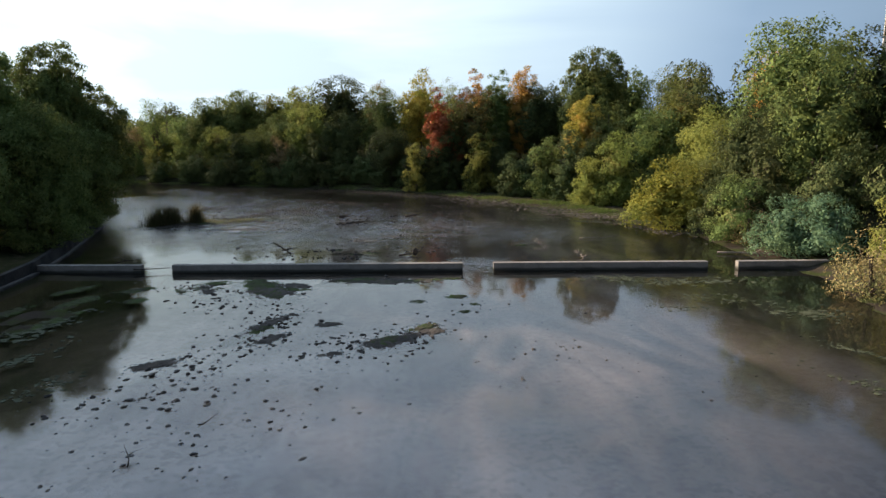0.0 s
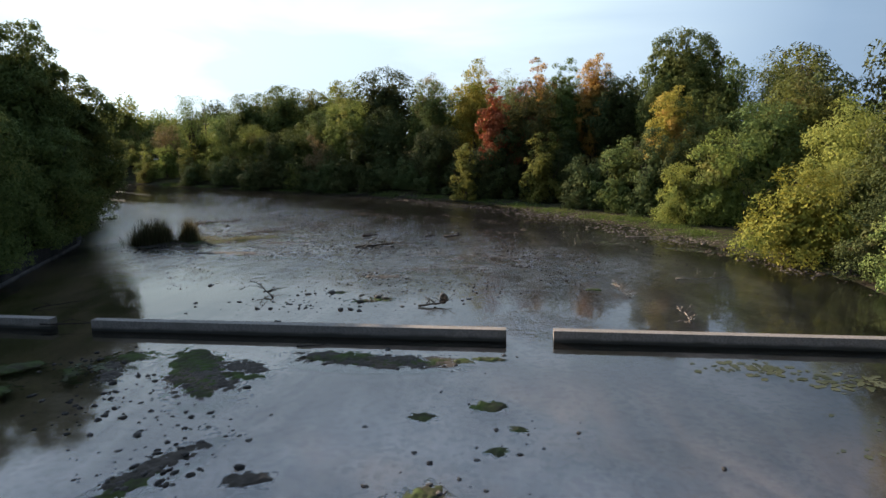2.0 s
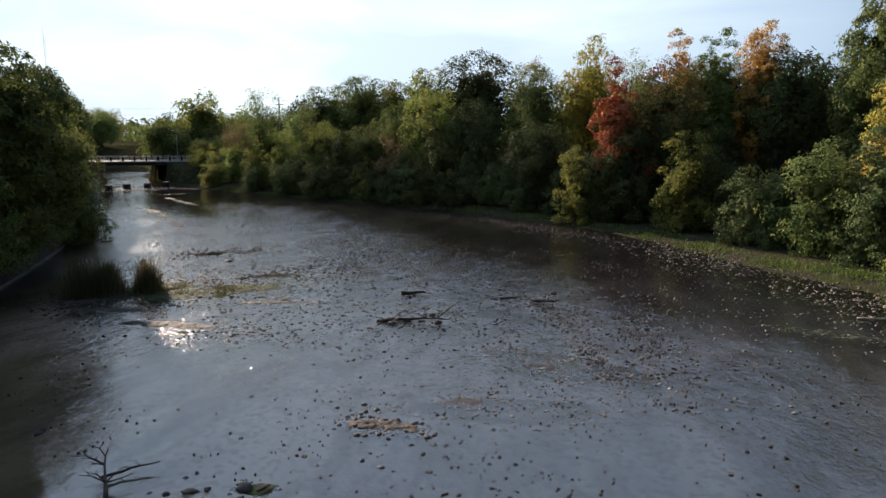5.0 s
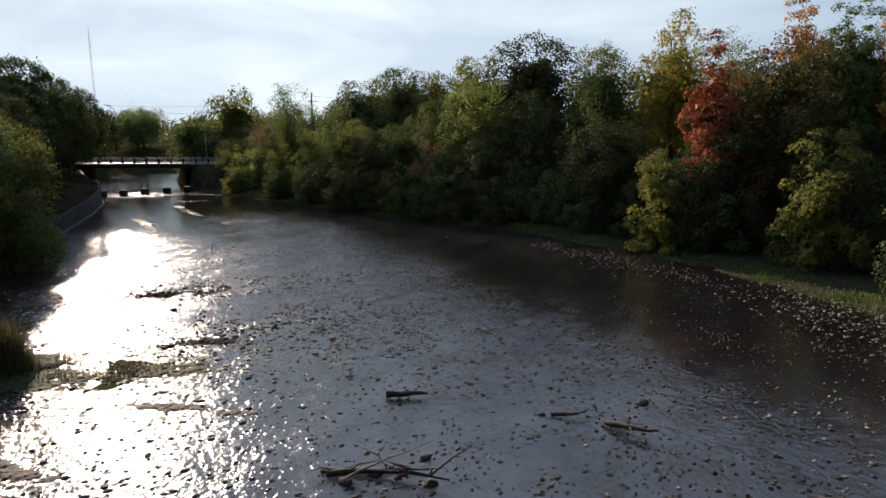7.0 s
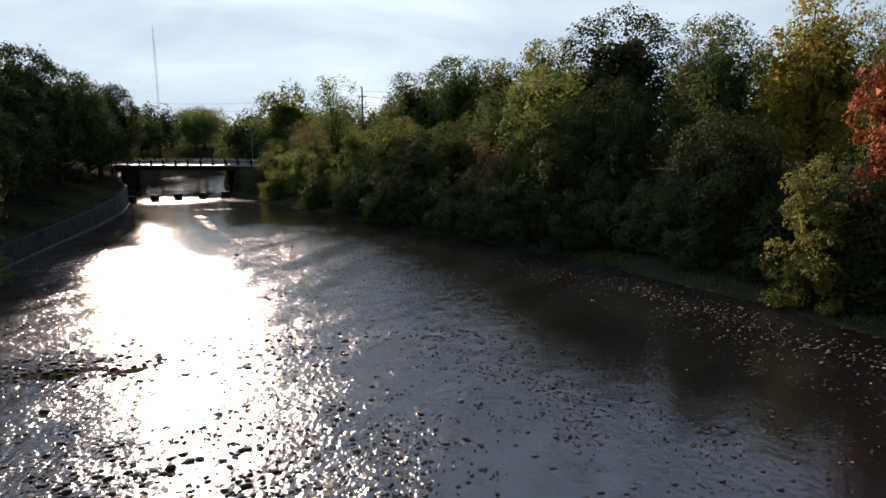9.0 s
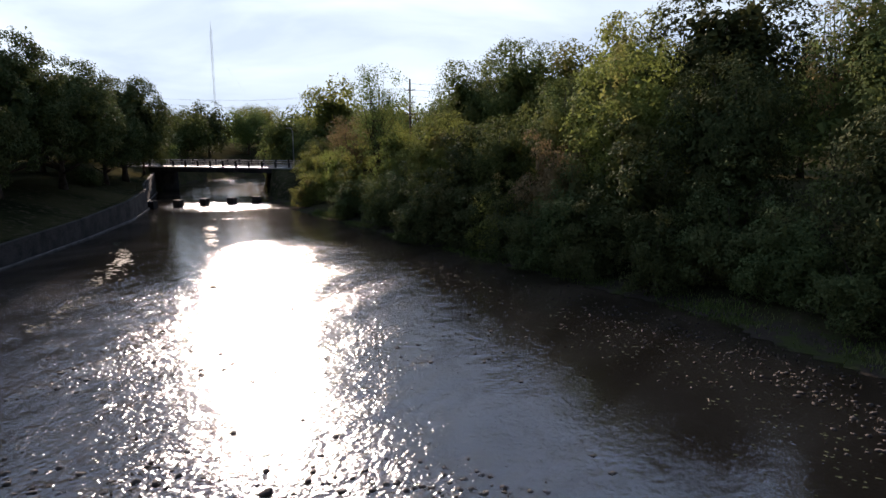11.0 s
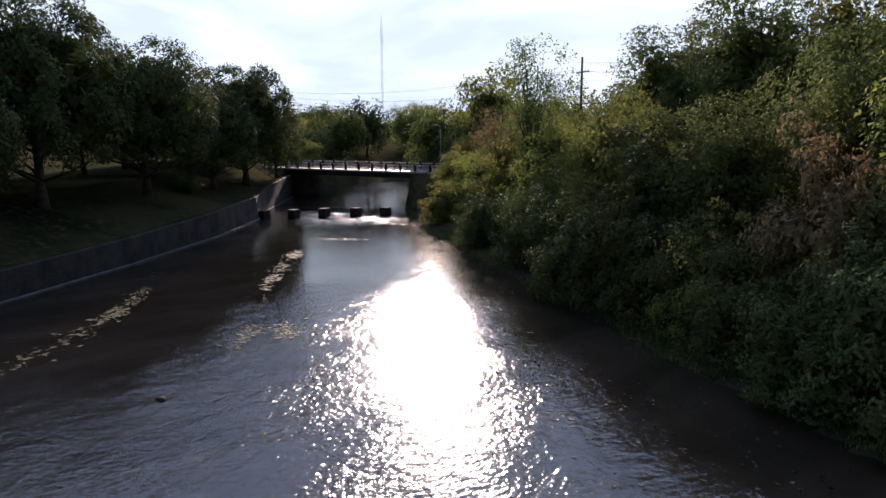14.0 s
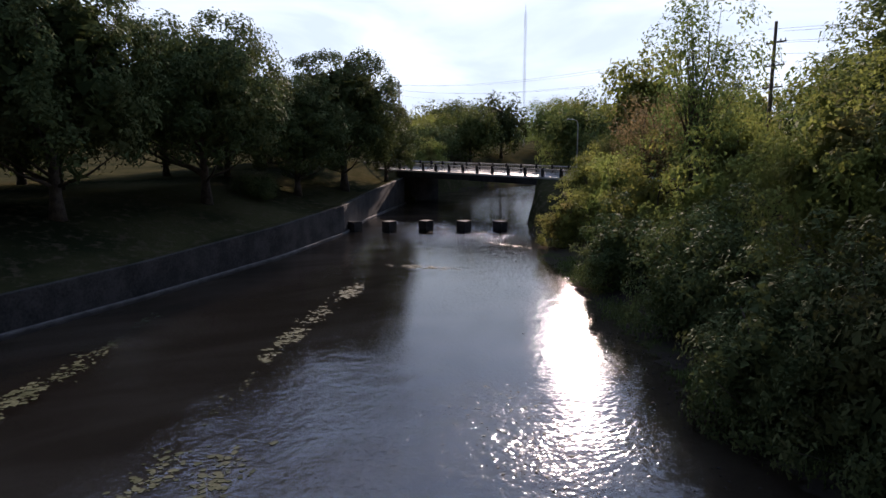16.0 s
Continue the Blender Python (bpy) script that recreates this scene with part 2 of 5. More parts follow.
def ground_material():
    """Silt and gravel under water, wet mud and algae at its edge, grass above."""
    k = Nodes("river_bed_and_banks", 0.85)
    flow = k.scaled(0.22, 0.09, 1.0, 20)
    big, silt = k.noise(0.05, 5), k.noise(1.0, 5, 0.5, flow, 0.5)
    peb_d = k.voronoi(4.0)
    sep = k.n.new("ShaderNodeSeparateColor")
    k.put(k.voronoi(4.0, "Color"), sep.inputs["Color"])
    col = k.blend(k.span(silt, 0.35, 0.68), (0.19, 0.15, 0.125), (0.40, 0.33, 0.285))
    col = k.blend(k.span(big, 0.52, 0.70), col, (0.12, 0.11, 0.05))
    col = k.blend(k.maths("MULTIPLY", k.span(sep.outputs[0], 0.5, 0.9), 0.25), col, (0.07, 0.058, 0.05))
    a, b, c = k.noise(0.09, 5), k.noise(1.3, 5), k.noise(14.0, 3)
    xyz = k.n.new("ShaderNodeSeparateXYZ")
    k.put(k.pos, xyz.inputs["Vector"])
    level = k.maths("ADD", xyz.outputs["Z"], k.maths("MULTIPLY", k.maths("SUBTRACT", b, 0.5), 0.25))
    mud = k.blend(k.span(k.noise(0.5, 5), 0.45, 0.6), (0.036, 0.029, 0.022), (0.034, 0.04, 0.015))
    # margin bed colour: weed, darkened further to stand for the bank trees' reflection
    weedy_dark = k.blend(k.span(silt, 0.4, 0.65), (0.030, 0.033, 0.013), (0.075, 0.064, 0.035))
    col = k.blend(k.maths("MULTIPLY", k.span(xyz.outputs["Z"], -0.37, -0.2), 0.9), col, weedy_dark)
    col = k.blend(k.span(xyz.outputs["Z"], -0.10, 0.0), col, mud)
    # turf tones far below real grass: the shade under the trees is included
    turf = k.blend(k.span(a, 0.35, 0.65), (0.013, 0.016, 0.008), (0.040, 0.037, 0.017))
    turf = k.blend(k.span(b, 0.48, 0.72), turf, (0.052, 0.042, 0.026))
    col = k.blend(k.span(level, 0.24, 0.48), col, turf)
    edge = k.maths("ADD", xyz.outputs["X"], k.maths("MULTIPLY", k.noise(0.12, 5, 0.6), 22.0))
    weeds_reflection = k.maths("MAXIMUM", k.span(edge, 23.0, 36.0), k.span(edge, -2.0, -12.0))  # waterweed and the trees' dark reflection, painted along both sides of the pool
    weeds_reflection = k.maths("MULTIPLY", weeds_reflection, k.maths("MULTIPLY", k.span(xyz.outputs["Y"], 90.0, 62.0), k.span(xyz.outputs["Z"], 0.0, -0.05)))
    col = k.blend(k.maths("MULTIPLY", weeds_reflection, 0.85), col, k.blend(k.span(silt, 0.4, 0.62), (0.030, 0.036, 0.012), (0.09, 0.075, 0.04)))
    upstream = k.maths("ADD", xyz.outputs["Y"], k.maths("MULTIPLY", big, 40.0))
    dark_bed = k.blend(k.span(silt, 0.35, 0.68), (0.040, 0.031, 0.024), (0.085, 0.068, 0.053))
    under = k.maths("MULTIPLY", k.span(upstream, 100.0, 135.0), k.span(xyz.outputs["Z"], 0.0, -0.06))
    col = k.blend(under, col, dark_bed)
    relief = k.maths("ADD", k.maths("MULTIPLY", peb_d, 0.6), k.maths("ADD", b, k.maths("MULTIPLY", c, 0.5)))
    k.bsdf.inputs["Specular IOR Level"].default_value = 0.0
    return k.finish(col, k.bump(relief, 0.7, 0.08))


def water_material():
    """Shallow silty water: partly see-through where it is looked into, mirror where it is looked across."""
    k = Nodes("river_water")
    k.n.remove(k.bsdf)

    def near(x, y, r0, r1):
        t = k.n.new("ShaderNodeVectorMath")
        t.operation = "DISTANCE"
        k.put(k.pos, t.inputs[0])
        t.inputs[1].default_value = (x, y, 0)
        return k.span(t.outputs["Value"], r0, r1, 1.0, 0.0)

    sep = k.n.new("ShaderNodeSeparateXYZ")
    k.put(k.pos, sep.inputs["Vector"])
    patch = k.span(k.noise(0.30, 5, 0.65, k.scaled(1.0, 0.30, 1.0, 40), 0.5), 0.36, 0.62, 0.6, 1.0)
    # a still pool below the weir and above the bend, a running riffle between them
    reach = k.maths("ADD", sep.outputs["Y"], k.maths("MULTIPLY", k.noise(0.07, 3), 16.0))
    running = k.maths("MULTIPLY", k.span(reach, 70.0, 92.0), k.span(reach, 170.0, 152.0))
    off_bank = k.maths("ADD", k.maths("MULTIPLY", sep.outputs["X"], 0.76), k.maths("MULTIPLY", sep.outputs["Y"], 0.65))
    off_wall = k.maths("ADD", k.maths("MULTIPLY", sep.outputs["X"], -0.74), k.maths("MULTIPLY", sep.outputs["Y"], -0.67))
    sheltered = k.maths("MULTIPLY", k.span(off_bank, 56.0, 70.0, 1.0, 0.22), k.maths("MAXIMUM", k.span(off_wall, -57.0, -44.0, 1.0, 0.28), k.span(sep.outputs["Y"], 142.0, 126.0)))
    active = k.maths("MULTIPLY", k.maths("MULTIPLY", running, patch), sheltered)
    active = k.maths("MAXIMUM", active, k.maths("MULTIPLY", near(3.4, 60, 1.0, 5), 0.6))
    active = k.maths("MAXIMUM", active, k.maths("MULTIPLY", near(-155, 225, 8, 22), 0.35))
    active = k.maths("MAXIMUM", active, k.maths("MULTIPLY", k.maths("MULTIPLY", near(-58, 157, 2, 6), patch), 0.3))
    rapids = k.maths("MULTIPLY", near(-108, 178, 4, 13), k.span(k.noise(0.5, 4, 0.6), 0.35, 0.6, 0.25, 0.9))
    active = k.maths("ADD", k.maths("MAXIMUM", active, k.span(reach, 70.0, 92.0, 0.02, 0.13)), rapids)
    fine = k.noise(4.6, 3, 0.5, k.scaled(1.0, 0.65, 1.0, 35), 0.3)
    mid = k.noise(0.9, 3, 0.5, k.scaled(1.0, 0.6, 1.0, 15))
    h = k.maths("ADD", k.maths("MULTIPLY", fine, 0.42), k.maths("MULTIPLY", mid, 0.85))
    strength = k.maths("MULTIPLY", active, 1.65)
    normal = k.bump(h, strength, 0.12)
    fres = k.n.new("ShaderNodeFresnel")
    fres.inputs["IOR"].default_value = 1.52
    k.put(normal, fres.inputs["Normal"])
    see = k.n.new("ShaderNodeBsdfTransparent")
    see.inputs["Color"].default_value = (0.90, 0.86, 0.80, 1)
    silt = k.n.new("ShaderNodeBsdfDiffuse")
    cloud = k.noise(0.16, 6, 0.62, k.scaled(1.0, 0.35, 1.0, 28), 1.6)
    shoal = k.maths("MULTIPLY", k.span(cloud, 0.30, 0.70), near(5, 34, 6, 23))
    k.put(k.blend(k.maths("MULTIPLY", shoal, 1.0), (0.10, 0.085, 0.07), (0.29, 0.225, 0.18)), silt.inputs["Color"])
    body = k.n.new("ShaderNodeMixShader")
    k.put(k.maths("ADD", 0.04, k.maths("MULTIPLY", shoal, 0.3)), body.inputs["Fac"])
    k.l.new(see.outputs["BSDF"], body.inputs[1])
    k.l.new(silt.outputs["BSDF"], body.inputs[2])
    gloss = k.n.new("ShaderNodeBsdfGlossy")
    k.put(k.maths("MINIMUM", k.maths("ADD", 0.03, k.maths("MULTIPLY", active, 0.12)), 0.24), gloss.inputs["Roughness"])
    k.put(normal, gloss.inputs["Normal"])
    mix = k.n.new("ShaderNodeMixShader")
    k.put(fres.outputs["Fac"], mix.inputs["Fac"])
    k.l.new(body.outputs["Shader"], mix.inputs[1])
    k.l.new(gloss.outputs["BSDF"], mix.inputs[2])
    k.l.new(mix.outputs["Shader"], k.out.inputs["Surface"])
    return k.mat


GROUND, WATER = ground_material(), water_material()


# ---- mesh helpers ----
def mesh_from(name, verts, faces, materials, smooth=False):
    me = bpy.data.meshes.new(name)
    me.from_pydata([tuple(v) for v in verts], [], [tuple(f) for f in faces])
    for m in materials:
        me.materials.append(m)
    if smooth:
        me.polygons.foreach_set("use_smooth", [True] * len(me.polygons))
    me.update()
    return me


def part(name, bm, material, parent=None, label=""):
    """Links a bmesh or a mesh as one object under a thing or a part."""
    if isinstance(bm, bmesh.types.BMesh):
        me = bpy.data.meshes.new(name)
        bm.to_mesh(me)
        bm.free()
        me.materials.append(material)
    else:
        me = bm
    ob = new(name, me)
    ob.parent = parent
    if label:
        tagged(ob, label)
    return ob


def empty(name, m, label, category, group="", kind=""):
    ob = new(name)
    ob.matrix_world = m
    return tagged(ob, label, category, group, kind)


def box(bm, size, at, bevel=0.0, turn=None):
    """Adds a bevelled box to a bmesh: size and centre in metres."""
    made = bmesh.ops.create_cube(bm, size=1.0)["verts"]
    m = Matrix.Translation(at) @ (turn or Matrix()) @ Matrix.Diagonal((*size, 1))
    bmesh.ops.transform(bm, matrix=m, verts=made)
    if bevel:
        edges = list({e for v in made for e in v.link_edges})
        bmesh.ops.bevel(bm, geom=edges, offset=bevel, segments=2, affect="EDGES", profile=0.6)
    return bm


def tube(points, radii, sides=7):
    """Vertices and faces of a tapered tube along points."""
    pts = [Vector(p) for p in points]
    verts, faces = [], []
    for i, p in enumerate(pts):
        d = (pts[min(i + 1, len(pts) - 1)] - pts[max(i - 1, 0)]).normalized()
        u = d.orthogonal().normalized()
        w = d.cross(u)
        for s in range(sides):
            a = 2 * math.pi * s / sides
            verts.append(p + (u * math.cos(a) + w * math.sin(a)) * radii[i])
    for i in range(len(pts) - 1):
        for s in range(sides):
            n = (s + 1) % sides
            faces.append((i * sides + s, i * sides + n, (i + 1) * sides + n, (i + 1) * sides + s))
    faces.append(tuple(range(sides))[::-1])
    faces.append(tuple((len(pts) - 1) * sides + s for s in range(sides)))
    return verts, faces


def join(pieces):
    verts, faces = [], []
    for v, f in pieces:
        k = len(verts)
        verts += v
        faces += [tuple(i + k for i in q) for q in f]
    return verts, faces


# ---- the plan: both waterlines, from the near end to far upstream ----
LEFT = [(-40, -900), (-38, -60), (-36, 0), (-35.5, 35), (-36, 51), (-36.8, 57.5), (-39.5, 67), (-47, 88.5), (-55, 101),
        (-64.5, 114.5), (-73, 124.5), (-80, 133), (-89.5, 144.5), (-101, 157), (-112.5, 167), (-123, 173.5), (-142, 188),
        (-157, 203), (-172, 222), (-184, 245), (-192, 300), (-204, 420), (-230, 900)]
RIGHT = [(33, -900), (29, -60), (28.5, 20), (28.8, 41), (30, 53), (29.5, 64), (29, 74), (24, 89), (19, 103), (10.5, 114),
         (3.5, 126), (-9.5, 138.5), (-28, 150), (-48.5, 158.5), (-68.5, 168), (-88, 176.5), (-101, 185.5), (-110, 190.5),
         (-128, 205), (-146, 223), (-160, 248), (-169, 300), (-181, 420), (-205, 900)]
BRIDGE_A, BRIDGE_B = np.array((-144.0, 187.2)), np.array((-112.0, 195.2))
BRIDGE_DIR = (BRIDGE_B - BRIDGE_A) / np.linalg.norm(BRIDGE_B - BRIDGE_A)
BRIDGE_NRM = np.array((-BRIDGE_DIR[1], BRIDGE_DIR[0]))


def side_distance(points, line):
    """Signed distance to a polyline, positive to the left of its direction."""
    p = np.asarray(points, float)
    best, sign = np.full(len(p), 1e9), np.ones(len(p))
    for a, b in zip(line[:-1], line[1:]):
        a, b = np.array(a, float), np.array(b, float)
        d = b - a
        t = np.clip(((p - a) @ d) / (d @ d), 0, 1)
        q = p - (a + t[:, None] * d)
        dist = np.hypot(q[:, 0], q[:, 1])
        cross = d[0] * (p[:, 1] - a[1]) - d[1] * (p[:, 0] - a[0])
        near = dist < best
        best[near], sign[near] = dist[near], np.where(cross[near] >= 0, 1, -1)
    return best * sign


def fade(x, a, b):
    t = np.clip((x - a) / (b - a), 0, 1)
    return t * t * (3 - 2 * t)


def waves(p, seed, size, octaves=4):
    """Smooth value noise on the plan, about -1 to 1."""
    rng = np.random.RandomState(seed)
    table = rng.rand(64, 64) * 2 - 1
    total, amp = np.zeros(len(p)), 1.0
    for o in range(octaves):
        q = p * (2 ** o) / size + o * 17.3
        i = np.floor(q).astype(int)
        f = q - i
        f = f * f * (3 - 2 * f)
        a, b = table[i[:, 0] % 64, i[:, 1] % 64], table[(i[:, 0] + 1) % 64, i[:, 1] % 64]
        c, d = table[i[:, 0] % 64, (i[:, 1] + 1) % 64], table[(i[:, 0] + 1) % 64, (i[:, 1] + 1) % 64]
        total += amp * ((a * (1 - f[:, 0]) + b * f[:, 0]) * (1 - f[:, 1]) + (c * (1 - f[:, 0]) + d * f[:, 0]) * f[:, 1])
        amp *= 0.5
    return total


def wall_top(y):
    return np.interp(y, [-60, 50, 60, 100, 145, 175, 190], [0.9, 0.9, 1.1, 1.5, 2.3, 3.4, 4.4])


# bars that come out of the water: x, y, half length, half width, turn, height
BARS = [(-14.5, 50.5, 4.8, 1.8, -55, 0.0), (-19.5, 52.0, 2.2, 1.0, -40, 0.02), (-3.0, 37.0, 2.4, 1.2, 30, -0.08),
        (-11.5, 40.5, 4.5, 0.9, 65, 0.0), (-5.0, 53.0, 5.0, 1.0, 0, 0.01), (-27, 44, 8, 2.6, 80, -0.01),
        (-38.5, 90.5, 3.5, 2.4, 20, 0.16), (-31.0, 92.0, 9.5, 5.5, 30, 0.0), (-23, 83, 5, 0.9, 5, 0.01), (-5, 77, 4.5, 1.2, 10, -0.06),
        (-1.7, 83, 4.5, 1.5, -15, -0.06), (-30, 98, 6, 1.4, 30, 0.0), (-40, 107, 5, 1.2, 40, 0.03)]


def ground_height(p):
    dl, dr = side_distance(p, LEFT), -side_distance(p, RIGHT)
    n1, n2, n3 = waves(p, 1, 40.0, 3), waves(p, 2, 7.0, 4), waves(p, 3, 1.6, 3)
    inside = np.minimum(-dl, -dr)
    bed = -0.10 - 0.30 * fade(inside, 0, 9) - 0.05 * n1 + 0.035 * n2
    for x, y, a, b, turn, h in BARS:
        c, s = math.cos(radians(turn)), math.sin(radians(turn))
        u, v = ((p[:, 0] - x) * c + (p[:, 1] - y) * s) / a, (-(p[:, 0] - x) * s + (p[:, 1] - y) * c) / b
        r = np.sqrt(u * u + v * v) + 0.45 * n2
        bed = np.maximum(bed, bed + (h - bed) * fade(r, 1.35, 0.45) + 0.09 * n3 * fade(r, 1.9, 0.6))
    flat = fade(p[:, 1], 85, 100) * fade(p[:, 1], 150, 135)
    start = 2.0 + 9.0 * flat
    right = 0.02 + 0.06 * n2 * fade(dr, 6, 1) + 0.30 * fade(dr, 0.5, 4.5) + 0.17 * np.clip(dr - start, 0, 34) + 0.25 * n1 * fade(dr, 4, 20)
    right = right + np.clip(dr - 60, 0, 400) * 0.015
    left = wall_top(p[:, 1]) + (0.13 + 0.15 * fade(p[:, 1], 105, 135)) * np.clip(dl - 1.5, 0, 12) + 0.01 * np.clip(dl, 0, 300) + 0.15 * n1 * fade(dl, 4, 12)
    z = np.where(dr > 0, right, bed)
    step = fade(dl, 0.5, 1.0)
    z = np.where(dl > 0, bed + (left - bed) * step, z)
    q = p - BRIDGE_A
    along, off = q @ BRIDGE_DIR, np.abs(q @ BRIDGE_NRM - 5.0)
    bank = 5.35 - 0.45 * np.clip(off - 6.0, 0, 100)
    on_land = (dl > 1.0) | (dr > 1.0)
    z = np.where(on_land & (np.abs(along) < 400), np.maximum(z, bank), z)
    return z, dl, dr


def axis_lines(lo, hi, step, far):
    core = list(np.arange(lo, hi + step / 2, step))
    grow, out, d = [], [], step
    x = hi
    while x < far:
        d *= 1.25
        x += d
        grow.append(x)
    x, d = lo, step
    while x > -far:
        d *= 1.25
        x -= d
        out.append(x)
    return np.array(out[::-1] + core + grow)


def build_ground():
    xs, ys = axis_lines(-160, 60, 0.7, 3500), axis_lines(-10, 215, 0.7, 3500)
    gx, gy = np.meshgrid(xs, ys)
    p = np.stack((gx.ravel(), gy.ravel()), 1)
    z, dl, dr = ground_height(p)
    nx, ny = len(xs), len(ys)
    idx = np.arange(nx * ny).reshape(ny, nx)
    quads = np.stack((idx[:-1, :-1], idx[:-1, 1:], idx[1:, 1:], idx[1:, :-1]), -1).reshape(-1, 4)
    me = bpy.data.meshes.new("ground")
    me.vertices.add(len(p))
    me.vertices.foreach_set("co", np.column_stack((p, z)).ravel())
    me.loops.add(quads.size)
    me.loops.foreach_set("vertex_index", quads.ravel())
    me.polygons.add(len(quads))
    me.polygons.foreach_set("loop_start", np.arange(0, quads.size, 4))
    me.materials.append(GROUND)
    me.polygons.foreach_set("use_smooth", np.ones(len(quads), bool))
    me.update(calc_edges=True)
    me.validate()
    return tagged(new("ground", me), "muddy river bed with grassy wooded banks", "ground", kind="structure")


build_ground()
water_me = mesh_from("water", [(-260, -900, 0), (900, -900, 0), (900, 900, 0), (-260, 900, 0)], [(0, 1, 2, 3)], [WATER])
tagged(new("water", water_me), "shallow rippled brown river water", "water", kind="structure")


# ---- the low weir across the river ----
def weir_section(x0, x1, y0, y1):
    length = math.hypot(x1 - x0, y1 - y0)
    bm = box(bmesh.new(), (length, 0.62, 1.45), (0, 0, 0.0), 0.03)
    ob = part("weir_wall", bm, WEIR_CONCRETE)
    ob.matrix_world = pose((x0 + x1) / 2, (y0 + y1) / 2, -0.03, 0, 0, math.degrees(math.atan2(y1 - y0, x1 - x0)))
    return tagged(ob, "long low weathered concrete weir wall standing in the water", "weir wall", "weir wall sections", "structure")


for x0, y0, x1, y1 in [(-36.8, 57.6, -27.2, 57.2), (-24.4, 57.1, 1.65, 56.7), (4.4, 56.7, 23.3, 56.3), (25.9, 56.2, 34.0, 56.2)]:
    weir_section(x0, x1, y0 + 0.3, y1 + 0.3)


# ---- retaining wall along the park bank ----
def offset_line(line, d):
    pts = [Vector((*p, 0)) for p in line]
    res = []
    for i, p in enumerate(pts):
        t = (pts[min(i + 1, len(pts) - 1)] - pts[max(i - 1, 0)]).normalized()
        res.append(p + Vector((-t.y, t.x, 0)) * d)
    return res


def smooth_line(line, step=2.0):
    """Catmull-Rom through the plan points."""
    pts = [np.array(p, float) for p in line]
    pts = [2 * pts[0] - pts[1]] + pts + [2 * pts[-1] - pts[-2]]
    res = []
    for a, b, c, d in zip(pts[:-3], pts[1:-2], pts[2:-1], pts[3:]):
        n = max(2, int(np.linalg.norm(c - b) / step))
        for k in range(n):
            t = k / n
            res.append(0.5 * ((2 * b) + (c - a) * t + (2 * a - 5 * b + 4 * c - d) * t ** 2 + (3 * b - a - 3 * c + d) * t ** 3))
    return [tuple(p) for p in res] + [tuple(pts[-2])]


def strip_wall(line, profile, material, name):
    """Sweeps a profile of (offset, height as fraction of the top, extra height) along a line."""
    rows = [offset_line(line, o) for o, _, _ in profile]
    verts, faces, m = [], [], len(profile)
    for i in range(len(line)):
        top = float(wall_top(line[i][1]))
        for r, (o, fr, ex) in zip(rows, profile):
            verts.append((r[i].x, r[i].y, fr * top + ex))
    for i in range(len(line) - 1):
        for k in range(m - 1):
            faces.append((i * m + k, i * m + k + 1, (i + 1) * m + k + 1, (i + 1) * m + k))
    return mesh_from(name, verts, faces, [material])


WALL_LINE = LEFT[1:17]
bank_wall = empty("bank_wall", Matrix(), "shade-darkened concrete retaining wall with a pale footing", "retaining wall", kind="structure")
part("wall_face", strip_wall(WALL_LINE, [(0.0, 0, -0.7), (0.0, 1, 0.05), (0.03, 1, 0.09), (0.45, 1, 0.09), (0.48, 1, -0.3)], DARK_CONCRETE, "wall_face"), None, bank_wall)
part("footing", strip_wall(WALL_LINE, [(-0.26, 0, -0.7), (-0.26, 0, 0.13), (-0.23, 0, 0.16), (0.02, 0, 0.17)], FOOTING, "footing"), None, bank_wall, "pale concrete footing at the waterline")
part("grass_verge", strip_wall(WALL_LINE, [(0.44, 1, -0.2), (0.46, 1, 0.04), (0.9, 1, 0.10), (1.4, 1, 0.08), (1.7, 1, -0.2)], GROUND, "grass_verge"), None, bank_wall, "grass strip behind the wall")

# ---- row of concrete blocks at the riffle ----
for bx, by, turn in [(-114.0, 168.8, 20), (-112.3, 172.5, 20), (-110.8, 176.6, 20), (-108.3, 180.4, 20), (-106.0, 184.0, 20)]:
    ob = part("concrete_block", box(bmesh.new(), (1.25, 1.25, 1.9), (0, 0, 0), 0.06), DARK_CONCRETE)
    ob.matrix_world = pose(bx, by, 0.15, 0, 0, turn)
    tagged(ob, "square concrete block standing in the riffle", "concrete block", "blocks across the river")


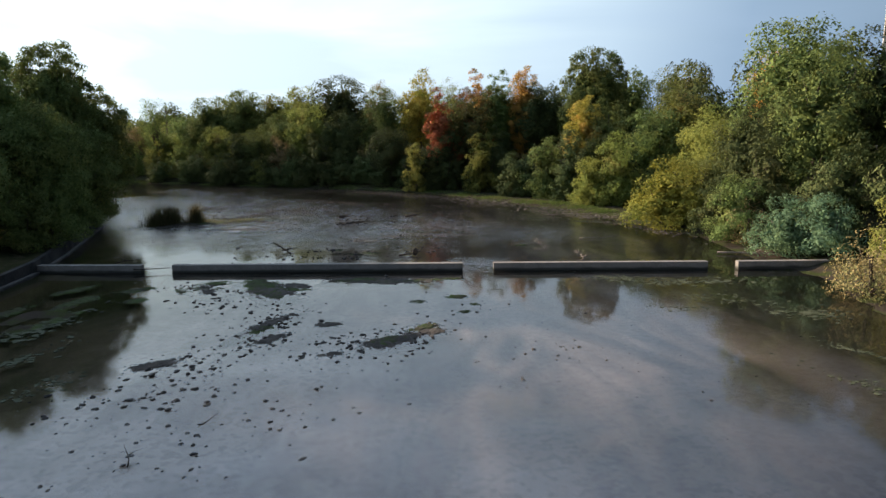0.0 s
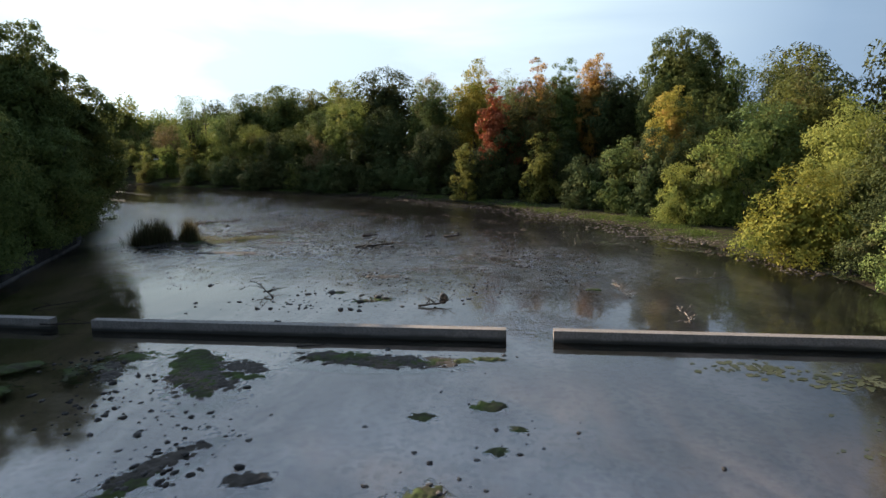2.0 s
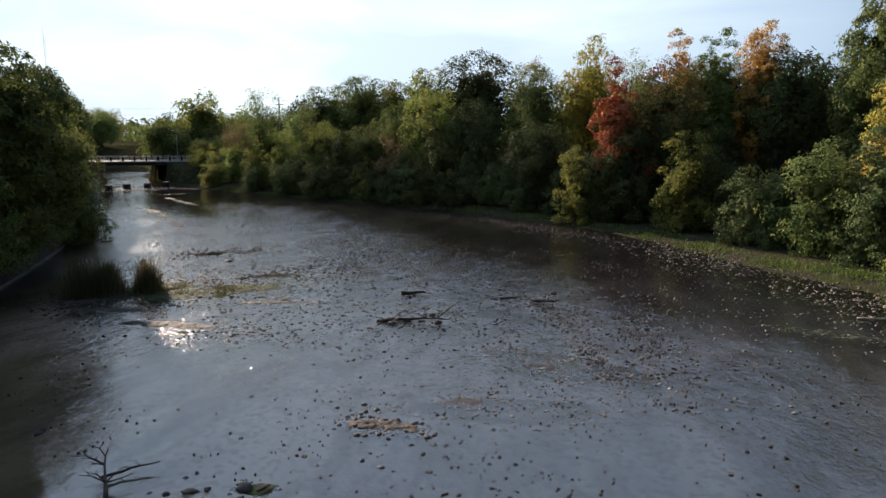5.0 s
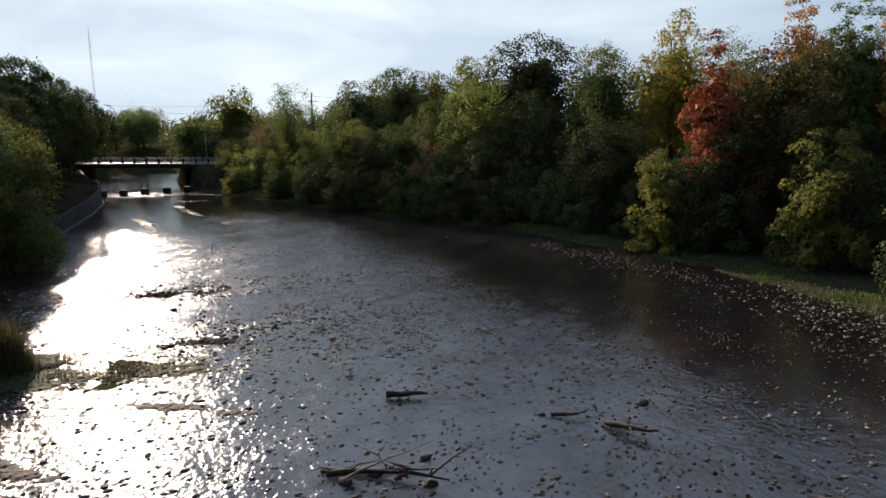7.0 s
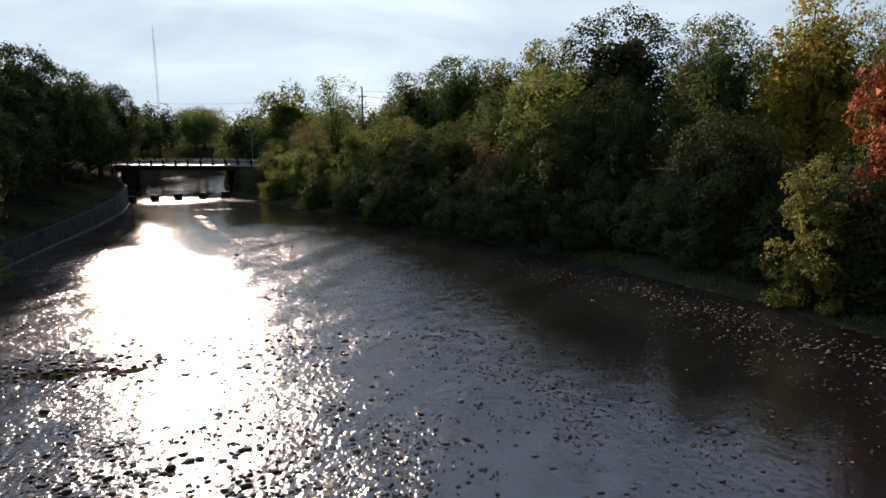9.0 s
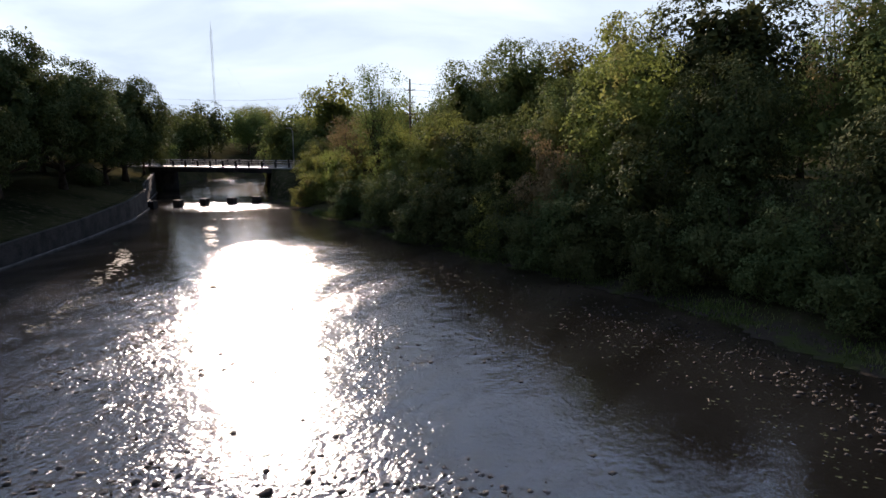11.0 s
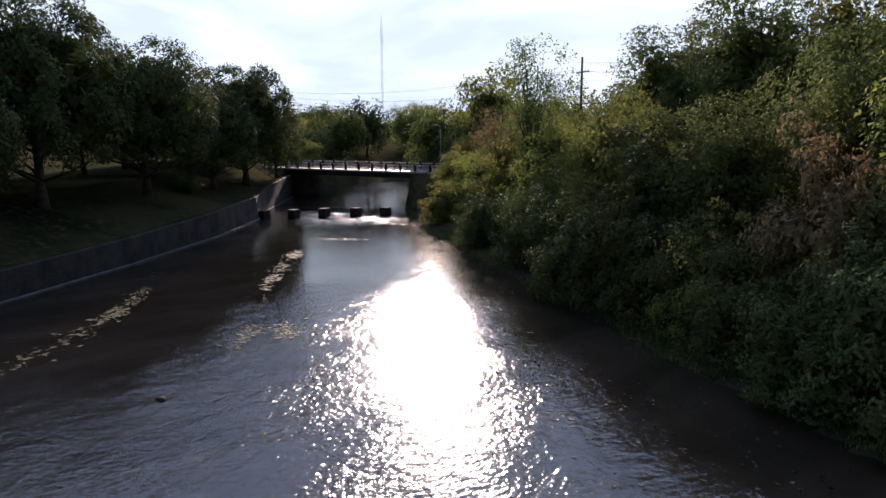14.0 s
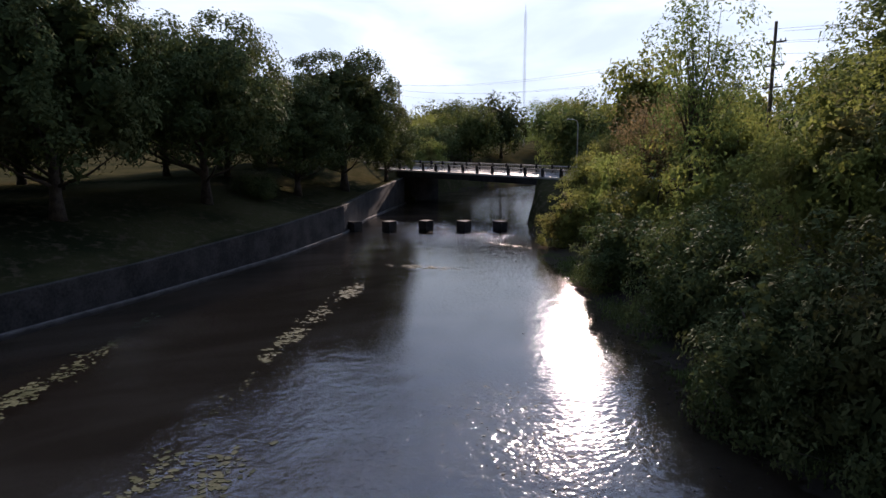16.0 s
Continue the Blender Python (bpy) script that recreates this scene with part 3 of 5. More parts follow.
# ---- road bridge ----
def build_bridge():
    a = math.degrees(math.atan2(BRIDGE_DIR[1], BRIDGE_DIR[0]))
    br = empty("road_bridge", pose(*BRIDGE_A, 0, 0, 0, a), "low concrete road bridge with post and picket railings", "bridge")
    L0, L1 = -18.0, 46.0
    mid, length = (L0 + L1) / 2, L1 - L0
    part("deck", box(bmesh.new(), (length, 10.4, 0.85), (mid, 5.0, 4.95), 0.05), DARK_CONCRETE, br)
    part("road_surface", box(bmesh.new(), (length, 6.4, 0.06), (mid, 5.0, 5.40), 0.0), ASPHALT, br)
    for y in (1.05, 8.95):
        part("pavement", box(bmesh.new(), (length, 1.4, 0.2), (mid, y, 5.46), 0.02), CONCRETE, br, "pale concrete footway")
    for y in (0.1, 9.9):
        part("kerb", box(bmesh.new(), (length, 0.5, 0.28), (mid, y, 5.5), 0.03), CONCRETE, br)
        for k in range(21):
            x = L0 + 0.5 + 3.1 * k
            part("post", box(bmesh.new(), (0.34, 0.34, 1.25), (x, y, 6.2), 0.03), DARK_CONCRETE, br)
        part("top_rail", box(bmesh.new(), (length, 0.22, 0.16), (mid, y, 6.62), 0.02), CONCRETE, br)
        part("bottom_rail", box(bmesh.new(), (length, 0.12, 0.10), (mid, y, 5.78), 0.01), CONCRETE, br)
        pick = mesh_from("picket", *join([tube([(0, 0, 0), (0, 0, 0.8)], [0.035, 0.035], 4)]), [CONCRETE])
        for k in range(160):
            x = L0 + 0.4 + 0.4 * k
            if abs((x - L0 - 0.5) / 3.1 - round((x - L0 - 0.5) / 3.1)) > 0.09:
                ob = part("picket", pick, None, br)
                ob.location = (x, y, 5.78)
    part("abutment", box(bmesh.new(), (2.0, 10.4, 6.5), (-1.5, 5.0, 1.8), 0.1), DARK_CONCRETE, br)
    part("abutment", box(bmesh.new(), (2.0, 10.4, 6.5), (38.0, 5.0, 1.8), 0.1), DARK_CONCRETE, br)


build_bridge()


# ---- trees ----
def crown_mesh(name, seed, shape, lobes, leaves, size, height, radius, base, spread=0.36, thin=0.0):
    """A crown of single leaf sprays in small twigs' clumps, which sit on larger uneven boughs."""
    rng = np.random.RandomState(seed)
    k = np.arange(lobes) + 0.5
    dz = 1 - 2 * k / lobes
    if shape == "bush":
        dz = 1 - 1.15 * k / lobes
    ang = k * 2.39996 + rng.normal(size=lobes) * 0.35
    flat = np.sqrt(np.clip(1 - dz * dz, 0, 1)) ** (0.8 if shape != "tall" else 0.9)
    depth = np.where(rng.rand(lobes) < 0.36, 0.2 + 0.5 * rng.rand(lobes), 0.80 + 0.26 * rng.rand(lobes))
    if shape == "dome":  # close rounded canopy
        depth = np.where(rng.rand(lobes) < 0.2, 0.55 + 0.2 * rng.rand(lobes), 0.90 + 0.12 * rng.rand(lobes))
        dz = 1 - 1.84 * k / lobes
        flat = np.sqrt(np.clip(1 - dz * dz, 0, 1)) ** 0.7
    if shape == "round":
        depth = np.where(rng.rand(lobes) < 0.25, 0.5 + 0.25 * rng.rand(lobes), 0.86 + 0.2 * rng.rand(lobes))
    lr = radius * spread * (0.62 + 0.6 * rng.rand(lobes))
    mid, half = (base + height) / 2, (height - base) / 2
    if shape == "bush":
        mid, half = base, height - base
    if shape == "airy":
        flat = flat * np.where(dz < 0, 0.75, 1.0)
    taper = 1.0 - 0.22 * dz if shape == "tall" else 1.0 - 0.06 * dz
    reach = (radius - lr * 0.8) * depth * flat * taper
    up = (half - lr * 0.62) * depth * dz
    c = np.stack((np.cos(ang) * reach, np.sin(ang) * reach, mid + up), 1)
    c[:, :2] += rng.normal(size=2) * 0.06 * radius
    c[:, 2] = np.maximum(c[:, 2], lr * 0.45)
    heart = np.array((0, 0, mid if shape != "bush" else height * 0.35))
    out = c - heart
    out /= np.linalg.norm(out, axis=1)[:, None] + 1e-6
    tufts = 9
    td = rng.normal(size=(lobes, tufts, 3)) + np.array((0, 0, 0.4)) + out[:, None] * 0.7
    td /= np.linalg.norm(td, axis=2)[:, :, None]
    tl = 0.72 + 0.42 * rng.rand(lobes, tufts)
    own = rng.choice(lobes, leaves, p=lr ** 2 / (lr ** 2).sum())
    tuft = rng.randint(0, tufts, leaves)
    off = td[own, tuft] + rng.normal(size=(leaves, 3)) * 0.34
    off /= np.linalg.norm(off, axis=1)[:, None]
    far = tl[own, tuft] * (0.84 + 0.26 * rng.rand(leaves)) * np.where(rng.rand(leaves) < 0.03, 1.15, 1.0)
    far = np.where(rng.rand(leaves) < 0.3, far * (0.35 + 0.55 * rng.rand(leaves)), far)
    if thin > 0.6:
        far = 1.25 * rng.rand(leaves) ** 0.4
    pos = c[own] + off * (lr[own] * far)[:, None] * np.array((1, 1, 0.82))
    pos[:, 2] = np.maximum(pos[:, 2], 0.1)
    nrm = off + out[own] * 0.3 + rng.normal(size=(leaves, 3)) * 0.42 + np.array((0, 0, 0.3))
    nrm /= np.linalg.norm(nrm, axis=1)[:, None]
    along = np.cross(nrm, rng.normal(size=(leaves, 3)))
    along[:, 2] -= 0.15
    along /= np.linalg.norm(along, axis=1)[:, None] + 1e-9
    across = np.cross(nrm, along)
    s = (size * (0.5 + 0.9 * rng.rand(leaves)))[:, None]
    inner = rng.rand(leaves) < (0.0 if thin > 0.6 else 0.25 if shape == "dome" else 0.18)  # large shaded sprays deep inside each bough
    pos[inner] = heart + (c[own[inner]] - heart) * (0.25 + 0.45 * rng.rand(inner.sum()))[:, None] + off[inner] * lr[own[inner]][:, None] * 0.5
    s[inner] *= 3.4 if shape == "dome" else 2.6
    quad = np.stack((pos - along * s * 0.5 + across * s * 0.38 + nrm * s * 0.1, pos + along * s * 0.85 - nrm * s * 0.1,
                     pos - along * s * 0.5 - across * s * 0.38 + nrm * s * 0.1), 1).reshape(-1, 3)
    wide = radius / np.percentile(np.hypot(quad[:, 0], quad[:, 1]), 98.5)
    high = height / np.percentile(quad[:, 2], 99.3)
    quad *= np.array((wide, wide, high))
    c = c * np.array((wide, wide, high))
    me = bpy.data.meshes.new(name)
    me.vertices.add(len(quad))
    me.vertices.foreach_set("co", quad.ravel())
    me.loops.add(len(quad))
    me.loops.foreach_set("vertex_index", np.arange(len(quad)))
    me.polygons.add(leaves)
    me.polygons.foreach_set("loop_start", np.arange(0, len(quad), 3))
    me.materials.append(LEAF["green"])
    me.update(calc_edges=True)
    return me, c, lr


def trunk_mesh(name, seed, height, radius, lobes, girth, limbs=14, stems=1):
    """A tapered trunk with limbs that reach into the crown's clumps."""
    rng = np.random.RandomState(seed + 500)
    pieces = []
    for s in range(stems):
        lean = rng.normal(size=2) * (0.04 if stems == 1 else 0.09) * height
        pts, rr = [], []
        for k in range(8):
            t = k / 7
            w = rng.normal(size=2) * 0.012 * height * t
            pts.append((lean[0] * t ** 1.3 + w[0], lean[1] * t ** 1.3 + w[1], -0.5 + (height * (0.86 if stems < 3 else 0.6) + 0.5) * t))
            rr.append(girth * (1.5 if k == 0 else 1.0) * (1 - 0.9 * t) + 0.02)
        pieces.append(tube(pts, rr, 8))
        order = rng.permutation(len(lobes))[:limbs // stems]
        for i in order:
            c = lobes[i]
            t = min(0.8, max(0.12, (c[2] / height) * 0.62))
            k = min(6, int(t * 7))
            f = t * 7 - k
            start = Vector(pts[k]).lerp(Vector(pts[k + 1]), f)
            end = Vector(c)
            m = start.lerp(end, 0.5) + Vector((0, 0, -0.06 * (end - start).length))
            g = girth * 0.38 * (1 - 0.6 * t)
            pieces.append(tube([start, start.lerp(m, 0.6), m, end], [g, g * 0.8, g * 0.6, 0.02], 5))
    v, f = join(pieces)
    return mesh_from(name, v, f, [BARK], True)


SHAPES = {  # shape, lobes, leaves, leaf size, height, radius, crown base, spread, thin, girth, limbs, stems
    "broad": ("round", 60, 19000, 0.25, 20.0, 7.0, 1.4, 0.32, 0.2, 0.42, 22, 1),
    "tall": ("tall", 58, 17000, 0.23, 22.0, 5.6, 1.8, 0.36, 0.3, 0.36, 22, 1),
    "bush": ("bush", 44, 11000, 0.155, 7.0, 4.2, 0.2, 0.32, 0.3, 0.12, 16, 4),
    "dome": ("dome", 130, 38000, 0.25, 20.0, 7.0, 1.9, 0.21, 0.0, 0.45, 24, 1),
    "broad_mid": ("round", 54, 13500, 0.28, 20.0, 7.0, 1.6, 0.34, 0.2, 0.42, 14, 1),
    "tall_mid": ("tall", 52, 10500, 0.335, 22.0, 5.6, 1.8, 0.38, 0.3, 0.36, 14, 1),
    "bush_mid": ("bush", 40, 10000, 0.165, 7.0, 4.2, 0.2, 0.34, 0.3, 0.12, 12, 4),
    "airy": ("airy", 60, 9000, 0.19, 20.0, 6.0, 5.0, 0.34, 0.9, 0.26, 48, 2),
    "sparse": ("airy", 52, 6500, 0.24, 20.0, 6.0, 5.0, 0.34, 0.9, 0.24, 52, 2),
    "twiggy": ("bush", 44, 3200, 0.15, 5.0, 3.6, 0.2, 0.38, 0.9, 0.09, 44, 5),
    "far": ("round", 48, 5000, 0.52, 20.0, 7.0, 0.6, 0.36, 0.3, 0.4, 8, 1),
}
LIBRARY = {}


def grown(kind, aspect, variant):
    """Crown and trunk of a kind, grown to about the asked height over radius."""
    shape, lobes, leaves, size, hh, rr, base, spread, thin, girth, limbs, stems = SHAPES[kind]
    step = round(math.log(aspect / (hh / rr)) / 0.24)
    key = (kind, step, variant)
    if key not in LIBRARY:
        hh, rr = hh * math.exp(0.12 * step), rr * math.exp(-0.12 * step)
        seed = 11 * variant + len(kind) * 7 + 3 * step + 40
        crown, centres, _ = crown_mesh("crown", seed, shape, lobes, leaves, size, hh, rr, base, spread, thin)
        LIBRARY[key] = (crown, trunk_mesh("trunk", seed, hh, rr, centres, girth, limbs, stems), hh, rr)
    return LIBRARY[key]


plant_rng = random.Random(5)
WORDS = {"green": "mid-green", "deep": "dark green", "olive": "olive-green", "yellowgreen": "yellow-green", "yellow": "bright yellow", "maple": "dark green and red-brown", "turning": "green and orange turning", "gold": "golden-green",
         "orange": "orange-tinged", "red": "red autumn", "amber": "amber-yellow autumn", "brown": "brownish", "bluegreen": "grey-green"}


def plant(x, y, top, radius, kind, colour, name="", label="", group="", sink=0.0):
    """A tree whose top reaches the height top above the water."""
    z = float(ground_height(np.array([[x, y]]))[0][0])
    z = max(z, -0.3)
    shape = kind
    edge = min(abs(side_distance(np.array([[x, y]]), LEFT)[0]), abs(side_distance(np.array([[x, y]]), RIGHT)[0]))
    if kind in ("broad", "tall") and edge > 30:
        shape = "far"
    elif kind in ("broad", "tall", "bush") and (x > -14 or edge > 16):  # only the upstream banks are passed close by
        shape = kind + "_mid"
    height = max(top * 1.03 - z, 1.0)
    if kind in ("broad", "tall"):
        radius *= 1.12
    crown, trunk, hh, rr = grown(shape, height / radius, plant_rng.randrange(2))
    name = name or {"bush": "shrub", "twiggy": "twiggy_shrub"}.get(kind, "tree")
    label = label or {"bush": f"{WORDS[colour]} leafy shrub on the river bank", "twiggy": f"{WORDS[colour]} sparse twiggy shrub at the water",
                      "sparse": f"{WORDS[colour]} half-bare tree with thin branches", "airy": f"{WORDS[colour]} thin open-crowned tree in the bank woods"}.get(kind, f"{WORDS[colour]} leafy tree in the bank woods")
    ob = empty(name, pose(x, y, z - sink, 0, 0, plant_rng.uniform(0, 360)) @ Matrix.Diagonal((radius / rr, radius / rr, height / hh, 1)),
               label, "shrub" if kind in ("bush", "twiggy") else "tree", group or "bank trees")
    part("trunk", trunk, None, ob)
    cr = part("crown", crown, None, ob)
    cr.material_slots[0].link = "OBJECT"
    cr.material_slots[0].material = LEAF[colour]
    return ob


# low upstream shrubs on the right bank: dark green stands in for shade; left-bank trees downstream: lighter green
# stands in for haze
TREES = """
43.5 82.5 24.2 7 broad green;52 76 23.5 7 broad deep;41 72 20 5.5 broad green;50 66 22 6 tall green;64 98 22.5 7 broad green;38 80 15 5 broad deep
50 103 23.5 4 airy orange;40 95 15 5.4 broad yellowgreen;28 82 8.4 5.6 bush gold;33.5 89 8 4 bush yellowgreen;36 87 9 4 bush green
32 68 4.6 3.2 twiggy brown;32.5 61 5.6 3.6 bush bluegreen;35 58 6 3.4 bush bluegreen;36.5 50 7.8 3.2 bush yellowgreen;31 46 5.0 3.6 twiggy brown;32 40 4.6 3.4 twiggy brown
38 62 11 4 bush deep;36 73 12 4 bush deep;43 56 16 5 tall deep;38 46 12 4 tall green;36 34 10 4 bush green
49 138 25 6.5 airy olive;43 131 22.5 5.5 airy olive;53 146 26 6 tall deep;31.8 139 27.6 7.6 dome green;25.4 118 17.6 3.5 broad amber;22.4 115 12 4 bush deep;27.5 115 12.5 4 bush green;29 118 17 4.5 broad green
29 106 11.5 5 bush olive;35 109 15 5 broad green;40 113 18 5.5 broad olive;24 107 7.6 3.5 bush yellowgreen;26 112 12 4 bush deep;45 118 20 6 broad deep
19 121 10.6 5.4 bush green;14 124 8 4 bush deep;8 132 11.6 4.3 bush yellowgreen;11 134 9 4 bush deep;-5.8 138 9.8 2.9 bush yellowgreen;1 141 6 2.6 bush green
18.5 150 25.6 3.8 broad orange;18 153 23 4.6 broad green;12.5 146.5 13 4 bush deep;8 152 25.4 3.4 broad orange;13 151 25.0 3.6 broad green;21 147 22 4.5 broad deep;13 154 22 5 broad olive;22 150 21 5 broad deep;-0.4 141.0 20.8 3.5 broad red;5.6 143.2 20.6 5.6 broad maple;-2.5 139.5 9.5 3.6 bush deep;0.5 140 12.5 4 bush deep;2.5 141.5 11 4 bush deep;-2 142 8 3.4 bush deep;5 145 19 4.5 broad deep;-5.5 165 26.6 5.5 broad yellow
1 170 25 5 airy olive;13 160 22 6 broad deep;25 158 22 6 broad deep;-14 160 22 5 tall green;-12 150 13 5 broad deep;-17 178 25 4 sparse brown
-27 176 26 8 broad deep;-38 180 24 6 tall olive;-24 162 17 5.5 broad deep;-33 166 19 6 broad olive;-22 154 10 4.5 bush deep;-30 157 12 4.5 bush deep
-48 187 22.3 6 tall olive;-42 172 17 6 broad green;-40 163 11 4.5 bush brown;-44 160.5 7.4 3.2 bush olive;-52 167 12 4.5 bush deep;-57 191 24 6.5 broad green
-60 174 14 5 broad olive;-68 196 22.6 6.5 broad green;-74 200 17.5 6 tall green;-63 169.5 8 4 bush deep;-71 177 11.5 4.5 bush olive;-79 181 10.5 4.2 bush yellowgreen
-88 185.5 10 4.2 bush olive;-96 190 9.5 4 bush yellowgreen;-102 194 8.5 3.6 bush olive;-82 188.5 21.8 5.8 sparse green;-91 192 14.5 4.5 sparse brown;-97 201 12 5 broad olive;-82 193 13 5 broad olive
-48 66 19 6 broad green;-54 77 22.5 6 dome green;-51.5 88 23.2 5.6 dome green;-51.4 94.2 19 7.6 dome green;-50.8 91.6 8 3.8 bush green;-49.5 84 20 5 tall green;-57 99 17 6 broad green;-62 107 15 5.5 broad green
-41 63 7 3.6 bush green;-42 69 9 4 bush green;-44 70 15 5 broad green;-45.5 79 9 4 bush green;-48 86.5 9 4.2 bush green;-53 95 8 4 bush green;-44 60 14 5 broad green;-46 84 13 4.5 broad green;-58 103 7 3.4 bush green;-66 114 13.5 4.4 tall olive;-64.8 116.5 5.5 2.8 bush olive;-46 74 8 4 bush green;-50 84 8 4 bush green;-60 110 9 4 bush green;-62 92 22 7 broad green;-64 80 23 7 broad green;-58 62 22 7 broad green
-98.5 139.5 22.6 8.2 dome deep;-107.5 151.5 21 9 dome deep;-126.5 172 21 8.8 dome deep;-138 183 15 5 dome deep;-117 163 17 6.5 dome deep;-101 131 23 8 dome deep;-113 158 7 3.5 bush deep;-86 130 18 6.5 dome deep;-78 122 16 6 dome deep
-62 200 20 7 broad olive;-50 205 22 7 broad green;-36 196 22 7 broad green;-22 200 22 7 broad green;-8 192 23 7 broad olive;6 186 23 7 broad deep;34 165 24 7 broad deep;44 158 25 7 broad green;60 120 25 7 broad deep;58 104 25 7 broad green
-95 206 16 6 broad olive;-80 208 18 7 broad green;-108 204 11 5 broad olive;-106 197 7.5 3 bush yellowgreen;-56 163.5 7 3.4 bush deep;-36 156.5 7 3.5 bush deep;-76 174 6.5 3.4 bush deep;-92 182.5 6.5 3.2 bush olive;-18 151 8 3.6 bush deep
31.5 74 6.5 3.4 bush deep;32 70 7 3.6 bush green
-14 147.5 7 3.4 bush deep;-8 145 6.5 3.2 bush deep;-3 148 8 4 bush deep;-19 152 7 3.4 bush deep;2 150 9 4 bush deep;8 139 7.5 3.6 bush deep;13 134 7.5 3.6 bush deep;-10 152 9 4 bush deep;17 128 7 3.4 bush deep;22 122 8 3.6 bush deep;-24 154 7 3.4 bush deep
-38.5 156.6 5.2 3 bush deep;-42 159 5.5 3.2 bush deep;-47 161.5 6.5 3.4 bush deep;-51.5 163.5 7 3.6 bush deep;-57 166 7.5 3.8 bush deep;-33 155 6 3.2 bush deep;-27 152.5 6 3.2 bush deep;-66 170.5 7 3.6 bush deep;-48 168 13 5 broad green;-36 160 9 4 bush deep
-192 256 21 8 broad green;-201 268 22 9 broad olive;-213 280 22 9 broad green;-152 246 17 7 broad olive;-156 263 19 8 broad green;-116 139 19 8 broad deep;-130 150 19 8 broad deep;-140 158 19 8 broad deep;-152 168 19 8 broad deep;-112 125 20 8 broad deep;-126 135 20 8 broad deep;-100 115 20 8 broad deep;-162 176 17 7 broad deep;-122 156 18 7 broad deep;-140 168 19 7 broad deep;-104 126 20 7 broad deep;-92 112 20 7 broad deep;-150 180 17 6 broad deep
"""
for line in TREES.strip().splitlines():
    for item in line.split(";"):
        x, y, top, radius, kind, colour = item.split()
        plant(float(x), float(y), float(top), float(radius), kind, colour)

far_rng = random.Random(9)
spots = []
for k in range(26):  # low growth along the road
    q = BRIDGE_A + BRIDGE_DIR * (-70 + 5.4 * k) + BRIDGE_NRM * (17.5 + far_rng.uniform(-1.5, 1.5))
    if min(-side_distance(q[None], LEFT)[0], side_distance(q[None], RIGHT)[0]) < -1.5:
        plant(q[0], q[1], far_rng.uniform(8, 11.5), far_rng.uniform(3.6, 5), "bush", far_rng.choice(["green", "deep", "olive"]), group="far woods")
for row, (off, top) in enumerate(((24, 15.0), (37, 17.5), (55, 20.0))):  # woods beyond the bridge
    for k in range(15):
        q = BRIDGE_A + BRIDGE_DIR * (-62 + 9.0 * k + far_rng.uniform(-2.5, 2.5) + 4 * row) + BRIDGE_NRM * (off + far_rng.uniform(-3, 3))
        spots.append((q[0], q[1], top + far_rng.uniform(-2, 2.5)))
for k in range(26):  # behind the wooded bank
    a, d = radians(-34 + 66 * (k + far_rng.uniform(-.6, .6)) / 26), far_rng.uniform(205, 270)
    spots.append((-math.sin(a) * d, math.cos(a) * d, far_rng.uniform(19, 25)))
for x, y, top in spots:
    g = np.array([[x, y]])
    if min(-side_distance(g, LEFT)[0], side_distance(g, RIGHT)[0]) > -1.5 or abs((g[0] - BRIDGE_A) @ BRIDGE_NRM - 5) < 9 or math.hypot(x + 83, y - 193) < 17 or math.hypot(x + 101, y - 227) < 12:
        continue
    plant(x, y, top, far_rng.uniform(6.5, 9.5), "far", far_rng.choice(["green", "deep", "olive", "green", "yellowgreen"]), group="far woods")


def far_ridge():
    """Woods along the skyline, far behind everything, in one piece."""
    rng = np.random.RandomState(77)
    n, lumps = 26000, 900
    a = np.radians(rng.uniform(-75, 115, lumps))
    d = rng.uniform(330, 520, lumps)
    lx, ly = -60 - np.sin(a) * d, 120 + np.cos(a) * d
    lh = rng.uniform(11, 19, lumps) + (d - 330) * 0.02
    lw = rng.uniform(7, 13, lumps)
    k = rng.randint(0, lumps, n)
    v = rng.normal(size=(n, 3))
    v /= np.linalg.norm(v, axis=1)[:, None]
    pos = np.stack((lx[k] + v[:, 0] * lw[k], ly[k] + v[:, 1] * lw[k], 5 + lh[k] * 0.5 + v[:, 2] * lh[k] * 0.5), 1)
    t1 = np.cross(v, rng.normal(size=(n, 3)))
    t1 /= np.linalg.norm(t1, axis=1)[:, None]
    t2 = np.cross(v, t1)
    s = rng.uniform(1.0, 2.4, n)[:, None]
    quad = np.stack((pos - t1 * s, pos + t2 * s * .7, pos + t1 * s, pos - t2 * s * .7), 1).reshape(-1, 3)
    ob = new("far_woods", mesh_from("far_woods", quad, np.arange(4 * n).reshape(-1, 4), [LEAF["green"]]))
    return tagged(ob, "distant green woods along the skyline", "woods", kind="stuff")


far_ridge()


# ---- stones, sand and driftwood in the river ----
def stone_mesh(seed, sub=2):
    bm = bmesh.new()
    bmesh.ops.create_icosphere(bm, subdivisions=sub, radius=1.0)
    off = Vector((seed * 7.1, seed * 3.3, seed * 1.7))
    for v in bm.verts:
        k = 1 + 0.6 * noise.noise(v.co * 1.1 + off) + 0.2 * noise.noise(v.co * 2.7 + off)
        v.co = Vector((v.co.x * 1.15, v.co.y * 0.9, v.co.z * 0.46)) * k
    me = bpy.data.meshes.new("river_stone")
    bm.to_mesh(me)
    bm.free()
    me.materials.append(STONE)
    me.polygons.foreach_set("use_smooth", [True] * len(me.polygons))
    return me


